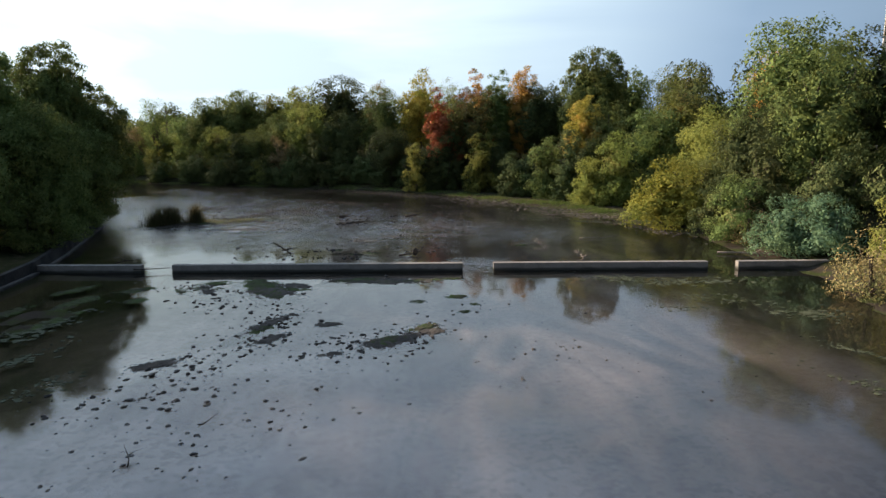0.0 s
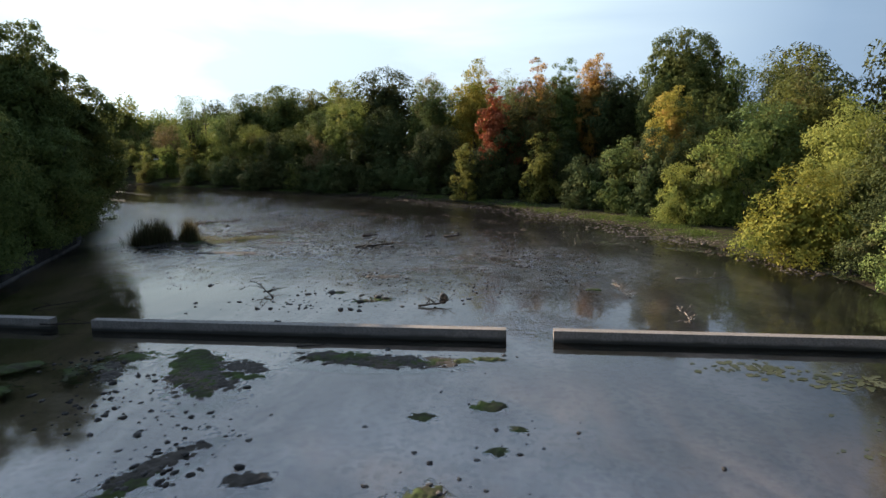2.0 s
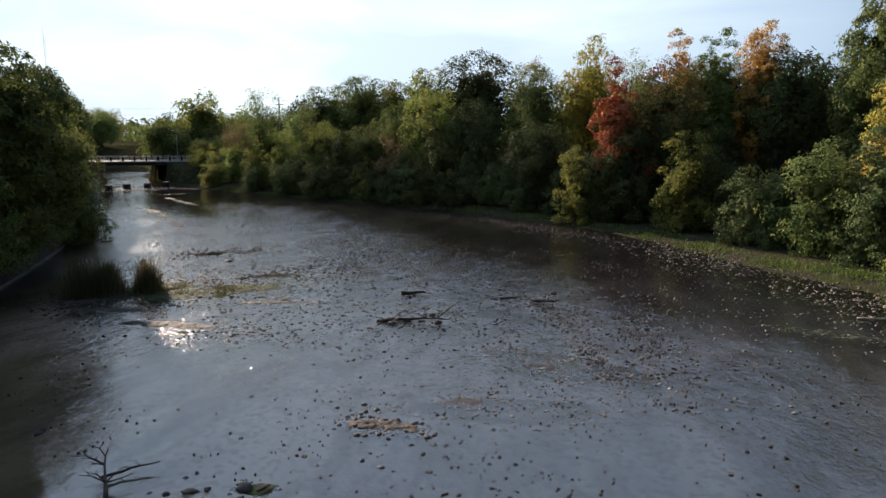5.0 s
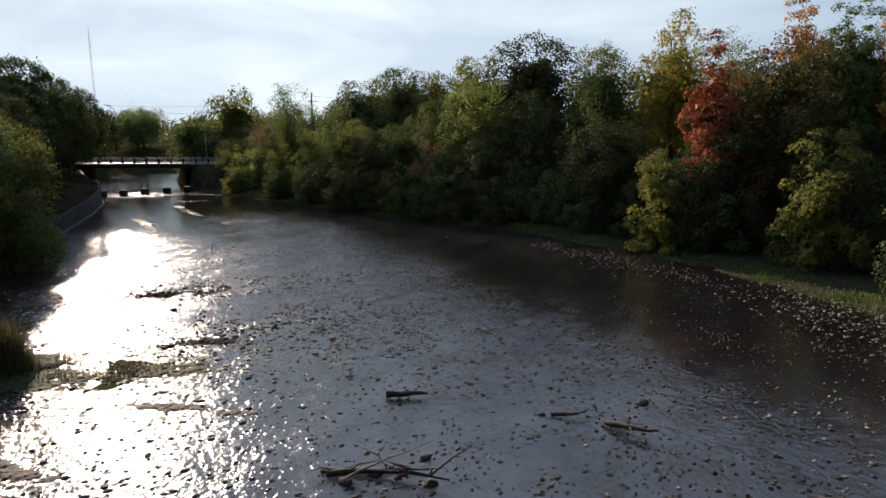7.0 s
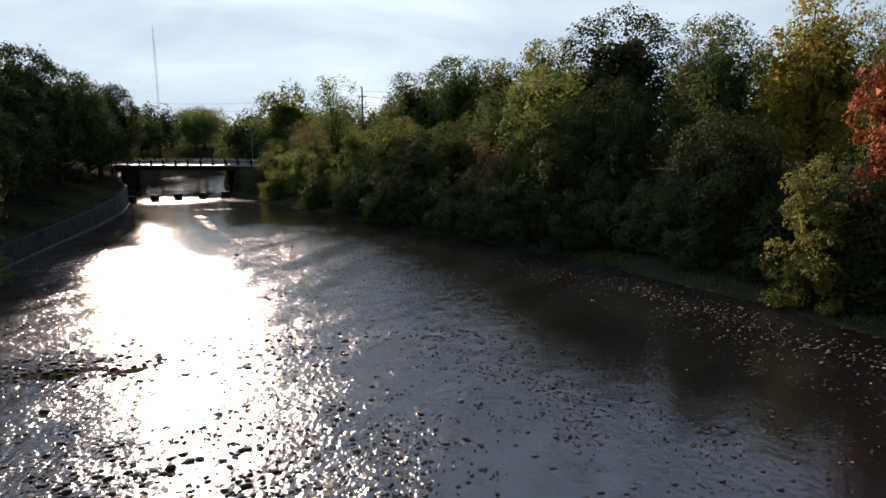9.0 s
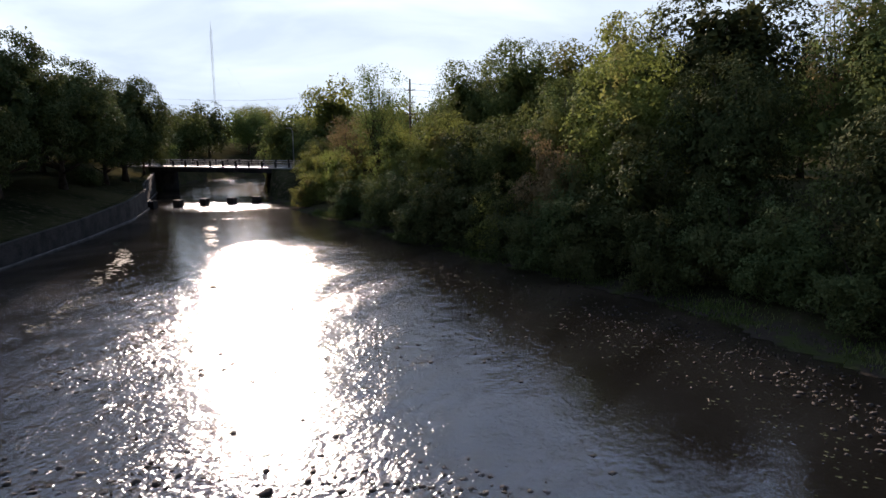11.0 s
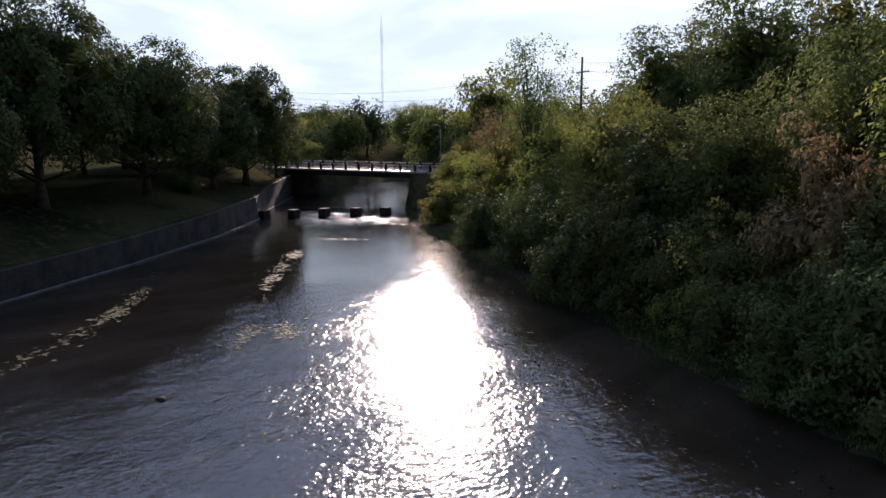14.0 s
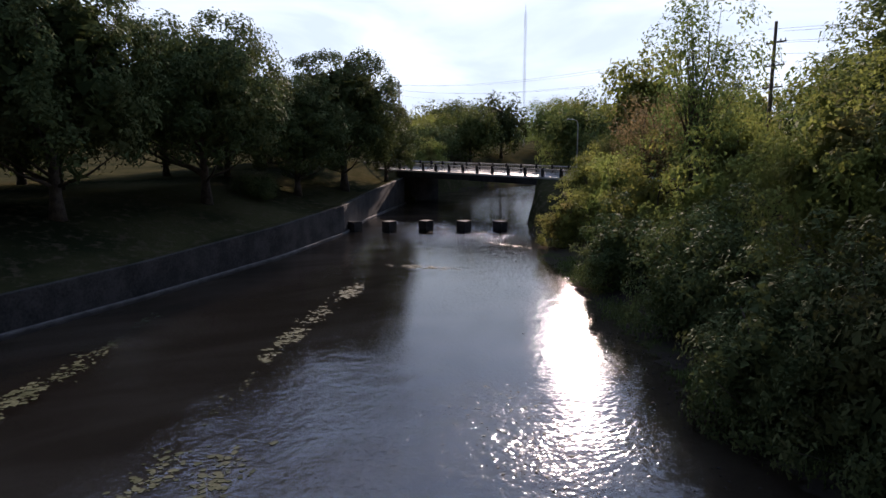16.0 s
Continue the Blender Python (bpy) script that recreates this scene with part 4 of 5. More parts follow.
PALE_STONE = mottled("dry_river_gravel", (0.055, 0.045, 0.037), (0.19, 0.16, 0.13), 3.0, 22.0, 0.9, 0.5, 0.02)
STONES = [stone_mesh(k) for k in range(6)]
PEBBLES = []
for me in [stone_mesh(k + 20, 1) for k in range(4)]:
    PEBBLES.append((np.array([v.co[:] for v in me.vertices]), [tuple(p.vertices) for p in me.polygons]))
rock_rng = random.Random(21)


def stone(x, y, r, label="dark wet rounded stone in the shallow water"):
    r = 0.56 * r
    ob = new("river_stone", rock_rng.choice(STONES))
    ob.matrix_world = pose(x, y, r * 0.18, rock_rng.uniform(-12, 12), rock_rng.uniform(-12, 12), rock_rng.uniform(0, 360)) @ Matrix.Diagonal(
        (r * rock_rng.uniform(0.8, 1.3), r * rock_rng.uniform(0.8, 1.1), r * rock_rng.uniform(0.8, 1.2), 1))
    return tagged(ob, label, "stone", "river stones")


def inside_river(x, y, margin=0.3):
    g = np.array([[x, y]])
    return min(-side_distance(g, LEFT)[0], side_distance(g, RIGHT)[0]) > margin


def pebble_field(x, y, a, b, turn, n, r0, r1, label):
    """Many small stones, strewn round a middle, as one field."""
    rng = np.random.RandomState(int(abs(x * 13 + y * 7)) % 9999)
    c, s = math.cos(radians(turn)), math.sin(radians(turn))
    u, v = rng.normal(size=n) * a * 0.6, rng.normal(size=n) * b * 0.6
    px, py = x + u * c - v * s, y + u * s + v * c
    z = ground_height(np.stack((px, py), 1))[0]
    verts, faces = [], []
    for k in range(n):
        co, fa = PEBBLES[rng.randint(4)]
        r = r0 + (r1 - r0) * rng.rand() ** 2.2
        t = rng.rand() * 6.28
        m = co * r * (0.8 + 0.5 * rng.rand(3))
        m = np.stack((m[:, 0] * math.cos(t) - m[:, 1] * math.sin(t), m[:, 0] * math.sin(t) + m[:, 1] * math.cos(t), m[:, 2]), 1)
        base = len(verts)
        verts += [tuple(q) for q in m + np.array((px[k], py[k], max(z[k], -0.02) + r * 0.12))]
        faces += [tuple(i + base for i in f) for f in fa]
    ob = new("gravel", mesh_from("gravel", verts, faces, [PALE_STONE if (x > 2 and 74 < y < 125) or (x > -9 and 74 < y < 90) else STONE], True))
    return tagged(ob, label, "gravel", "gravel patches", "stuff")


FIELDS = """
-14 29.5 4 3 40 110 .05 .17;-12.5 35 5 2.5 60 110 .05 .17;-11.5 41 5 2 75 110 .05 .18;-16.5 47.5 4.5 3 -40 90 .06 .2;-20 51.5 2.5 1.5 0 40 .06 .16;-11 24 3.5 3 30 40 .05 .15;
-4.5 36 4 2.5 25 140 .05 .17;-2 38.5 3 1.5 20 60 .05 .15;-5 53 5 1.2 0 60 .05 .18;1 45 5 3 0 16 .05 .14;5 36 6 4 0 26 .05 .14;10 30 6 4 0 20 .05 .12;-6 27 4 4 0 24 .05 .13
-10 66 6 2.5 0 50 .05 .2;-5 70 5 4 0 60 .05 .15;-8.8 73.7 2.5 1.2 0 60 .05 .2;-5 77 6 2.6 10 260 .04 .13;-1.7 83 7 3 -15 420 .04 .14;-14 63.5 6 1.5 0 24 .06 .22;-22 84 7 2.2 5 150 .05 .16
-31 92 10 6 30 420 .05 .2;-37 87 5 2 10 110 .05 .18;-30 100 7 3 30 160 .05 .2;-24 104 9 5 40 190 .06 .22;-17 98 9 5 40 110 .05 .17;-40 108 7 2.5 40 170 .06 .24;-34 113 8 4 40 140 .06 .22
-8 92 17 8 20 420 .05 .14;-19 87 11 5 15 260 .05 .15;6 90 11 6 0 240 .05 .13;-14 100 12 6 30 260 .05 .14;0 104 10 6 -10 200 .05 .13;-27 101 8 4 30 160 .05 .15;-36 97 7 3 30 140 .05 .14;-41 99 5 2 40 120 .05 .14
18 100 10 4 -55 420 .05 .18;20 94 6 2.5 -20 160 .05 .18;7 117 10 4 -52 420 .05 .19;-7 130 11 3 -40 420 .05 .2;-20 141 10 2.5 -30 240 .04 .14;26 80 5 2 -70 110 .05 .18;-26 121 4 2 10 70 .05 .17
-28 112 10 7 40 160 .05 .15;-42 152 9 2.5 -25 110 .04 .11;-62 163 9 2 -25 60 .04 .1;-95 178 8 2 -30 60 .05 .15;-45 125 8 6 40 90 .05 .18;-33 135 10 6 20 90 .05 .15;-8 108 9 7 20 120 .05 .15;4 98 8 6 0 100 .05 .15
"""
for item in FIELDS.replace("\n", ";").split(";"):
    if item.strip():
        x, y, a, b, turn, n, r0, r1 = [float(q) for q in item.split()]
        pebble_field(x, y, a, b, turn, int(n * (1.2 if y < 60 else 1.6)), r0, r1 * (1.0 if y < 60 else 0.85), "dark wet gravel and small stones in the shallows")

DEBRIS = Nodes("stranded_debris", 0.8)
DEBRIS = DEBRIS.finish(DEBRIS.blend(DEBRIS.geo.outputs["Random Per Island"], (0.018, 0.014, 0.011), (0.125, 0.097, 0.07)), DEBRIS.bump(DEBRIS.noise(18.0, 3), 0.4, 0.01))


def litter(y0, y1, tries, seed, label):
    """Chips, leaves and stems stranded in streaks along the current, as one drift."""
    rng = np.random.RandomState(seed)
    p = np.stack((rng.uniform(-98, 31, tries), rng.uniform(y0, y1, tries)), 1)
    dl, dr = side_distance(p, LEFT), -side_distance(p, RIGHT)
    keep = (dl < -0.6) & (dr < -0.2)
    p, dl, dr = p[keep], dl[keep], dr[keep]
    across, along = dl / (dl + dr) * 62.0, p[:, 1] - 0.55 * p[:, 0]
    streak = waves(np.stack((across / 2.2, along / 11.0), 1), 8, 1.0, 4)
    patchy = waves(p, 14, 14.0, 3)
    zone = 0.10 * fade(p[:, 1], 125, 105) + 0.7 * fade(dr, -12, -2) * fade(p[:, 1], 74, 84) * fade(p[:, 1], 158, 140)
    for cx, cy, r in ((-2, 82, 10), (-9, 94, 13), (-31, 93, 10), (6, 92, 10), (-22, 104, 12), (2, 106, 10), (-14, 118, 12)):
        zone = np.maximum(zone, 0.75 * fade(np.hypot(p[:, 0] - cx, (p[:, 1] - cy) * 1.4), r * 1.3, r * 0.4))
    ok = rng.rand(len(p)) < zone * np.clip(0.15 + 1.1 * streak + 0.6 * patchy, 0, 1)
    p = p[ok]
    z = np.clip(ground_height(p)[0], 0.0, 3.0)
    verts, faces = [], []
    for k in range(len(p)):
        stem = rng.rand() < 0.12
        r = 0.025 + 0.07 * rng.rand() ** 2.0
        lx, ly, hh = (r * 2.4, r * 0.3, 0.04) if stem else (r * (0.8 + 0.7 * rng.rand()), r, 0.03 + 0.25 * r)
        m, t, base = (4 if stem else 5), rng.rand() * 6.28, len(verts)
        c, s = math.cos(t), math.sin(t)
        ring = []
        for j in range(m):
            w = 6.2832 * (j + 0.6 * rng.rand()) / m
            qx, qy = lx * math.cos(w), ly * math.sin(w)
            ring.append((p[k, 0] + qx * c - qy * s, p[k, 1] + qx * s + qy * c))
        tilt = rng.normal(size=m) * 0.02
        verts += [(x, y, z[k] - 0.03) for x, y in ring] + [(p[k, 0] + (x - p[k, 0]) * 0.8, p[k, 1] + (y - p[k, 1]) * 0.8, z[k] + hh + d) for (x, y), d in zip(ring, tilt)]
        faces.append(tuple(range(base + m, base + 2 * m)))
        faces += [(base + j, base + (j + 1) % m, base + m + (j + 1) % m, base + m + j) for j in range(m)]
    return tagged(new("river_debris", mesh_from("river_debris", verts, faces, [DEBRIS])), label, "debris", "debris drifts", "stuff")


litter(68, 92, 42000, 31, "brown leaves and chips stranded in the shallows")
litter(92, 118, 42000, 32, "brown leaves and stems stranded along the riffle")
litter(118, 166, 42000, 33, "scattered brown debris along the wooded bank")

for x, y, r in [(-22.4, 69.6, .38), (-15.8, 62.8, .3), (-14.9, 62.9, .3), (-12.9, 63.1, .22), (-12.5, 63.2, .2), (-9.9, 63.0, .42), (-9.2, 63.1, .36), (-13.2, 59.6, .42),
                (-11.8, 67.9, .45), (-11.2, 68.1, .35), (-13.5, 67.2, .35), (-13.0, 67.5, .25), (-7.9, 66.4, .62), (-7.3, 66.1, .4), (-9.0, 65.2, .45), (-11.6, 90.4, .5),
                (-13.6, 87.9, .55), (-12.8, 88.6, .42), (-10.7, 88.7, .45), (-12.0, 88.8, .3), (-4.3, 98.3, .45), (-8.3, 95.6, .3), (-6.2, 29.6, .22), (-6.0, 29.9, .16),
                (-15.0, 31.6, .3), (-12.4, 27.4, .25), (-13.4, 32.8, .3), (-9.7, 23.2, .2), (-12.0, 22.4, .2), (-11.0, 35.3, .3), (-8.1, 41.2, .3), (2.2, 43.0, .2),
                (-56.3, 136.3, .35), (-7.5, 26, .16), (-5.9, 25.5, .16), (4.6, 45, .2), (9.5, 42.5, .2), (-30, 118, .35), (-36, 104, .4), (-27, 103, .38), (-24.5, 110, .3)]:
    stone(x, y, r)
boulder = stone(-3.0, 66.6, .68, "large dark upright boulder beside a driftwood log")
boulder.matrix_world = boulder.matrix_world @ Matrix.Diagonal((0.8, 0.8, 2.4, 1))


def branch(name, label, material, x, y, z, length, girth, turn, rise, twigs, seed, bend=0.1):
    """A bent tapering log with its side branches."""
    girth = girth * 0.7
    rng = random.Random(seed)
    pts, rad = [], []
    for k in range(7):
        t = k / 6
        pts.append(Vector((length * (t - 0.5), bend * length * math.sin(3 * t + seed), rise * t + rng.uniform(-.04, .04))))
        rad.append(girth * (1 - 0.72 * t) * rng.uniform(0.9, 1.1))
    pieces = [tube(pts, rad, 7)]
    for k in range(twigs):
        i = rng.randrange(1, 6)
        a, up, ln = rng.uniform(0, 6.28), rng.uniform(0.1, 0.9), length * rng.uniform(0.18, 0.42)
        p = pts[i]
        q = p + Vector((math.cos(a) * ln * 0.5, math.sin(a) * ln * 0.5, up * ln * 0.5))
        e = q + Vector((math.cos(a + .5) * ln * 0.5, math.sin(a + .5) * ln * 0.5, up * ln * 0.25))
        g = girth * 0.38
        pieces.append(tube([p, q, e], [g, g * 0.7, g * 0.25], 5))
        e2 = q + Vector((math.cos(a - .9) * ln * 0.35, math.sin(a - .9) * ln * 0.35, up * ln * 0.2))
        pieces.append(tube([q, e2], [g * 0.6, g * 0.2], 4))
    v, f = join(pieces)
    ob = new(name, mesh_from(name, v, f, [material], True))
    ob.matrix_world = pose(x, y, z, 0, 0, turn)
    return tagged(ob, label, "driftwood", "driftwood")


PALE, DARKL = "pale bleached driftwood branch lying in the water", "dark wet driftwood log lying in the water"
branch("driftwood_log", "grey forked driftwood log with upright twigs", WET_WOOD, -3.4, 64.6, .10, 2.5, .12, 25, .2, 16, 3)
branch("driftwood_log", DARKL, WET_WOOD, -16.7, 67.0, .05, 2.8, .11, 118, .6, 8, 5)
branch("driftwood_log", DARKL, WET_WOOD, -16.2, 67.6, .2, 1.9, .08, 40, .1, 4, 6)
branch("driftwood_log", "pale bleached forked branch with bare twigs", DRIFTWOOD, 10.3, 69.0, .05, 2.9, .10, 120, .4, 20, 8)
branch("driftwood_log", "pale bleached forked branch with bare twigs", DRIFTWOOD, 13.2, 62.3, .05, 2.1, .13, 105, .35, 12, 9)
branch("driftwood_log", DARKL, WET_WOOD, -9.6, 55.1, .03, 1.6, .09, 5, .05, 0, 10)
branch("driftwood_log", DARKL, WET_WOOD, -12.9, 88.8, .05, 3.8, .13, 8, .1, 3, 11)
branch("driftwood_log", "thick dark log end resting on the gravel", WET_WOOD, -14.5, 95.3, .2, 1.9, .26, 20, .05, 0, 12, .02)
branch("driftwood_log", "dark driftwood pile with a raised thin branch", WET_WOOD, -12.2, 88.3, .12, 4.4, .17, 14, .2, 7, 13)
branch("driftwood_log", "thin raised branch on a driftwood pile", DRIFTWOOD, -12.2, 88.6, .2, 3.2, .07, 45, 1.1, 3, 14)
branch("driftwood_log", DARKL, WET_WOOD, -4.6, 95.1, .12, 2.2, .2, -10, .3, 2, 15)
branch("driftwood_log", DARKL, WET_WOOD, -7.2, 95.8, .1, 1.5, .15, 10, .2, 2, 16)
branch("driftwood_log", PALE, DRIFTWOOD, 17.7, 74.1, .06, 4.2, .09, -8, .1, 2, 17)
branch("driftwood_log", PALE, DRIFTWOOD, 18.4, 95.8, .1, 6.0, .1, -14, .1, 1, 18)
branch("driftwood_log", PALE, DRIFTWOOD, 30, 62, .15, 6.5, .13, -25, .2, 2, 19)
branch("driftwood_log", PALE, DRIFTWOOD, -55.2, 143.3, .02, 2.9, .06, 150, .1, 1, 20)
branch("driftwood_log", DARKL, WET_WOOD, -10.2, 26.2, .03, 1.1, .04, 60, .1, 1, 22)
branch("driftwood_log", DARKL, WET_WOOD, -12.1, 22.8, .05, 1.5, .05, 110, .3, 3, 23)
branch("driftwood_log", DARKL, WET_WOOD, -25.6, 57.4, .35, 4.6, .07, 0, .05, 2, 24, .06)
branch("driftwood_log", DARKL, WET_WOOD, -30.5, 62.5, .06, 3.2, .06, 35, .2, 2, 25)
branch("driftwood_log", DARKL, WET_WOOD, -4.7, 95.2, .1, 1.4, .12, 0, .1, 1, 26)


def mat_patch(name, label, x, y, a, b, turn, material, thick, seed, category, group):
    """A low ragged mat with an uneven shore, channels and tufts."""
    step = 0.06
    us, vs = np.arange(-1.5 * a, 1.5 * a, step), np.arange(-1.6 * b, 1.6 * b, step)
    gu, gv = np.meshgrid(us, vs)
    p = np.stack((gu.ravel(), gv.ravel()), 1)
    shore = 0.75 - (p[:, 0] / (1.15 * a)) ** 2 - (p[:, 1] / (1.15 * b)) ** 2
    rise = shore + 0.62 * waves(p + 7.0 * seed, seed, 1.1, 3) + 0.45 * waves(p, seed + 1, 0.34, 3)
    z = np.clip(rise, -0.6, 0.7) * thick * 2.0 + 0.03 * waves(p, seed + 2, 0.2, 2)
    idx = np.arange(len(p)).reshape(len(vs), len(us))
    quads = np.stack((idx[:-1, :-1], idx[:-1, 1:], idx[1:, 1:], idx[1:, :-1]), -1).reshape(-1, 4)
    quads = quads[(z[quads] > -0.02).any(axis=1)]
    used, back = np.unique(quads, return_inverse=True)
    ob = part(name, mesh_from(name, np.column_stack((p, z))[used], back.reshape(-1, 4), [material], True), None)
    ob.matrix_world = pose(x, y, 0.004, 0, 0, turn)
    return tagged(ob, label, category, group, "stuff")


MATS = [(-18.8, 52.6, 1.5, .8, 10), (-15.6, 52.8, 1.6, .9, -30), (-14.4, 50.6, 2.0, 1.2, -60), (-13.2, 48.4, 1.0, .6, -40), (-12.0, 50.2, 1.1, .5, 0), (-20.8, 50.0, 1.2, .5, -60),
        (-7.4, 53.4, 1.8, .8, 0), (-4.0, 52.8, 1.9, .6, 5), (-1.4, 53.2, 1.0, .4, 0), (.8, 53.6, .7, .3, 0), (.9, 47.4, .65, .5, 0), (-1.9, 46.0, .5, .35, 0), (2.2, 45.2, .4, .25, 0), (1.4, 43.2, .45, .3, 20),
        (-1.6, 39.2, 1.2, .7, 40), (-3.4, 36.8, 1.2, .7, 30), (-11.6, 39.4, 1.3, .5, 70), (-24.5, 50.5, 1.4, .8, 20), (-22.9, 47.5, 1.0, .6, 60), (-27.2, 47.0, 2.4, .7, 75), (-26.2, 41.0, 2.6, .5, 80),
        (-29.5, 51, 1.7, .6, 60), (-30.5, 44, 2.2, .6, 80), (-9.0, 65.5, .9, .4, 10), (-7.4, 66.2, .8, .5, -10), (-11.4, 68.0, .6, .3, 0), (8.3, 70, .5, .25, 0), (-33, 91, 3.0, 1.4, 20), (-28, 94, 3.0, 1.2, 30), (-35, 93.5, 1.8, .8, 0)]
for i, (x, y, a, b, turn) in enumerate(MATS):
    mat_patch("algae_mat", "dark green algae mat lying in the shallow water", x, y, a, b, turn, ALGAE, 0.035, i, "algae", "algae mats")

ALGAE.node_tree.nodes["Principled BSDF"].inputs["Specular IOR Level"].default_value = 0.03
MUD = mottled("wet_mud", (0.018, 0.014, 0.011), (0.042, 0.034, 0.026), 1.2, 12.0, 0.8, 0.9, 0.04)
for i, (x, y, a, b, turn) in enumerate([(-3.2, 36.8, 1.5, .9, 32), (-1.5, 38.5, 1.2, .8, 35), (-6.4, 34.6, .6, .4, 20), (-11.3, 41.0, 2.4, .6, 68), (-10.6, 37.5, 1.4, .5, 60), (-13.8, 49.8, 2.6, 1.3, -55),
                                        (-12.2, 51.6, 1.6, .7, -20), (-19.0, 50.4, 1.5, .5, -60), (-5.2, 52.8, 3.4, .8, 2), (-8.6, 53.6, 1.6, .5, 0), (-3.2, 82.4, .8, .3, -12), (-6.2, 77, .7, .3, 10),
                                        (-8.8, 73.7, 1.3, .5, 0), (-27.5, 84.3, 3.6, .5, 4), (-33.5, 86.5, 2.4, .6, 12), (-23, 91, 2.6, .4, 10), (-37.5, 88, 1.6, .7, 20), (-15.6, 33.2, 1.1, .5, 30), (-7.5, 40.5, .7, .4, 0)]):
    mat_patch("mud_bar", "ragged dark mud bar just above the water", x, y, a, b, turn, MUD, 0.03, i + 60, "mud bar", "mud bars")

PAD = mottled("floating_weed", (0.024, 0.029, 0.014), (0.066, 0.07, 0.042), 0.8, 7.0, 0.6, 0.5, 0.02)
PAD.node_tree.nodes["Principled BSDF"].inputs["Specular IOR Level"].default_value = 0.03


def pad_patch(x, y, a, b, turn, n, r0, r1):
    """Floating weed: many flat pads with uneven rims, as one patch."""
    rng = np.random.RandomState(int(abs(x * 31 + y * 17)) % 9999)
    c, s = math.cos(radians(turn)), math.sin(radians(turn))
    verts, faces = [], []
    for k in range(n):
        u, v = rng.normal() * a * 0.55, rng.normal() * b * 0.55
        px, py, r = x + u * c - v * s, y + u * s + v * c, (0.5 if y < 110 else 0.36) * (r0 + (r1 - r0) * rng.rand() ** 1.6)
        m, base = rng.randint(7, 11), len(verts)
        st, tilt = 0.7 + 0.6 * rng.rand(), rng.rand() * 6.28
        z = 0.012 + 0.012 * rng.rand()
        for j in range(m):
            w = 6.2832 * j / m
            e = r * (0.7 + 0.5 * rng.rand())
            qx, qy = e * math.cos(w) * st, e * math.sin(w) / st
            verts.append((px + qx * math.cos(tilt) - qy * math.sin(tilt), py + qx * math.sin(tilt) + qy * math.cos(tilt), z))
        verts += [(vx, vy, z - 0.03) for vx, vy, _ in verts[base:base + m]]
        faces.append(tuple(range(base, base + m)))
        faces += [(base + j, base + m + j, base + m + (j + 1) % m, base + (j + 1) % m) for j in range(m)]
    ob = new("floating_weed", mesh_from("floating_weed", verts, faces, [PAD]))
    return tagged(ob, "pale green floating weed patches on the water", "water weed", "floating weed", "stuff")


for row in [(-72.6, 138.6, 1.9, .8, 150, 44, .15, .5), (-75.2, 140.4, 2.2, .7, 150, 28, .12, .45), (-78.4, 142.1, 1.6, .6, 152, 16, .12, .4), (-83.0, 144.3, 1.6, .35, 152, 12, .12, .4),
            (-84.4, 157.5, 1.9, .8, 146, 34, .2, .6), (-79.6, 153.7, 2.2, .7, 146, 26, .15, .5), (-75.8, 151.0, 1.7, .6, 146, 30, .2, .5), (-73.0, 149.2, 1.2, .4, 146, 12, .12, .4),
            (-68.6, 146.8, 2.0, .3, 146, 8, .1, .3), (-63.2, 143.4, 1.5, .7, 146, 26, .12, .4), (-61.4, 142.0, 1.0, .35, 146, 12, .12, .35), (-61.6, 145.0, 1.4, .7, 140, 24, .12, .4),
            (-60.5, 155.3, 3.0, 1.8, 20, 24, .06, .2), (-63.6, 156.4, 2.6, 1.2, 20, 16, .06, .2),
            (14.4, 53.0, 2.4, .8, 0, 22, .2, .5), (18, 51.5, 3.0, 1.2, 0, 26, .2, .5), (22.5, 51.5, 3.0, 1.4, 0, 26, .2, .5), (24.5, 41.8, 2.5, 1.5, -20, 34, .15, .5), (22.5, 34.5, 3.0, .6, -60, 22, .1, .35),
            (20.0, 29.5, 2.5, .6, -60, 18, .1, .3), (16.5, 43.6, 2.0, .6, -20, 10, .1, .35), (20.5, 46, 4.0, 2.0, -20, 26, .15, .4), (-24, 33, 4.5, 1.0, 70, 46, .15, .45), (-20.5, 29, 4.0, .9, 60, 30, .12, .35),
            (-26, 40, 5, 1.4, 75, 60, .15, .5), (-19.5, 50.8, 2.0, .6, 0, 14, .15, .4), (20.5, 88, 4.0, 1.0, -30, 34, .15, .45), (14, 92, 3.5, .8, -10, 26, .15, .4), (-97, 178.5, 2.5, .5, 20, 16, .2, .5), (-31, 92, 9.0, 4.5, 30, 150, .1, .4), (-28, 97, 7.0, 2.5, 30, 70, .1, .35), (-36, 96, 5.0, 2.0, 20, 50, .1, .35),
            (-5, 122, 9, 3, -42, 60, .08, .25), (-14, 131, 9, 3, -38, 70, .08, .25), (-26, 140, 9, 2.5, -32, 60, .08, .25), (6, 110, 8, 3.5, -50, 60, .1, .3), (14, 100, 7, 3, -50, 50, .1, .35), (-40, 148, 8, 2.5, -28, 50, .08, .25), (-90, 166, 3.0, .7, 45, 24, .2, .5),
            (-57, 124.2, 2.6, .9, 137, 14, .1, .4), (-61, 128.6, 2.6, 1.0, 137, 16, .1, .4), (-65.8, 132.4, 2.6, 1.0, 137, 18, .12, .45), (-69.4, 135.8, 2.2, .9, 137, 20, .12, .5),
            (-62.4, 145.4, 2.0, .7, 146, 16, .12, .45), (-57.6, 153.8, 1.6, .9, 20, 10, .06, .2)]:
    pad_patch(*row[:5], int(row[5] * 2.6), *row[6:])


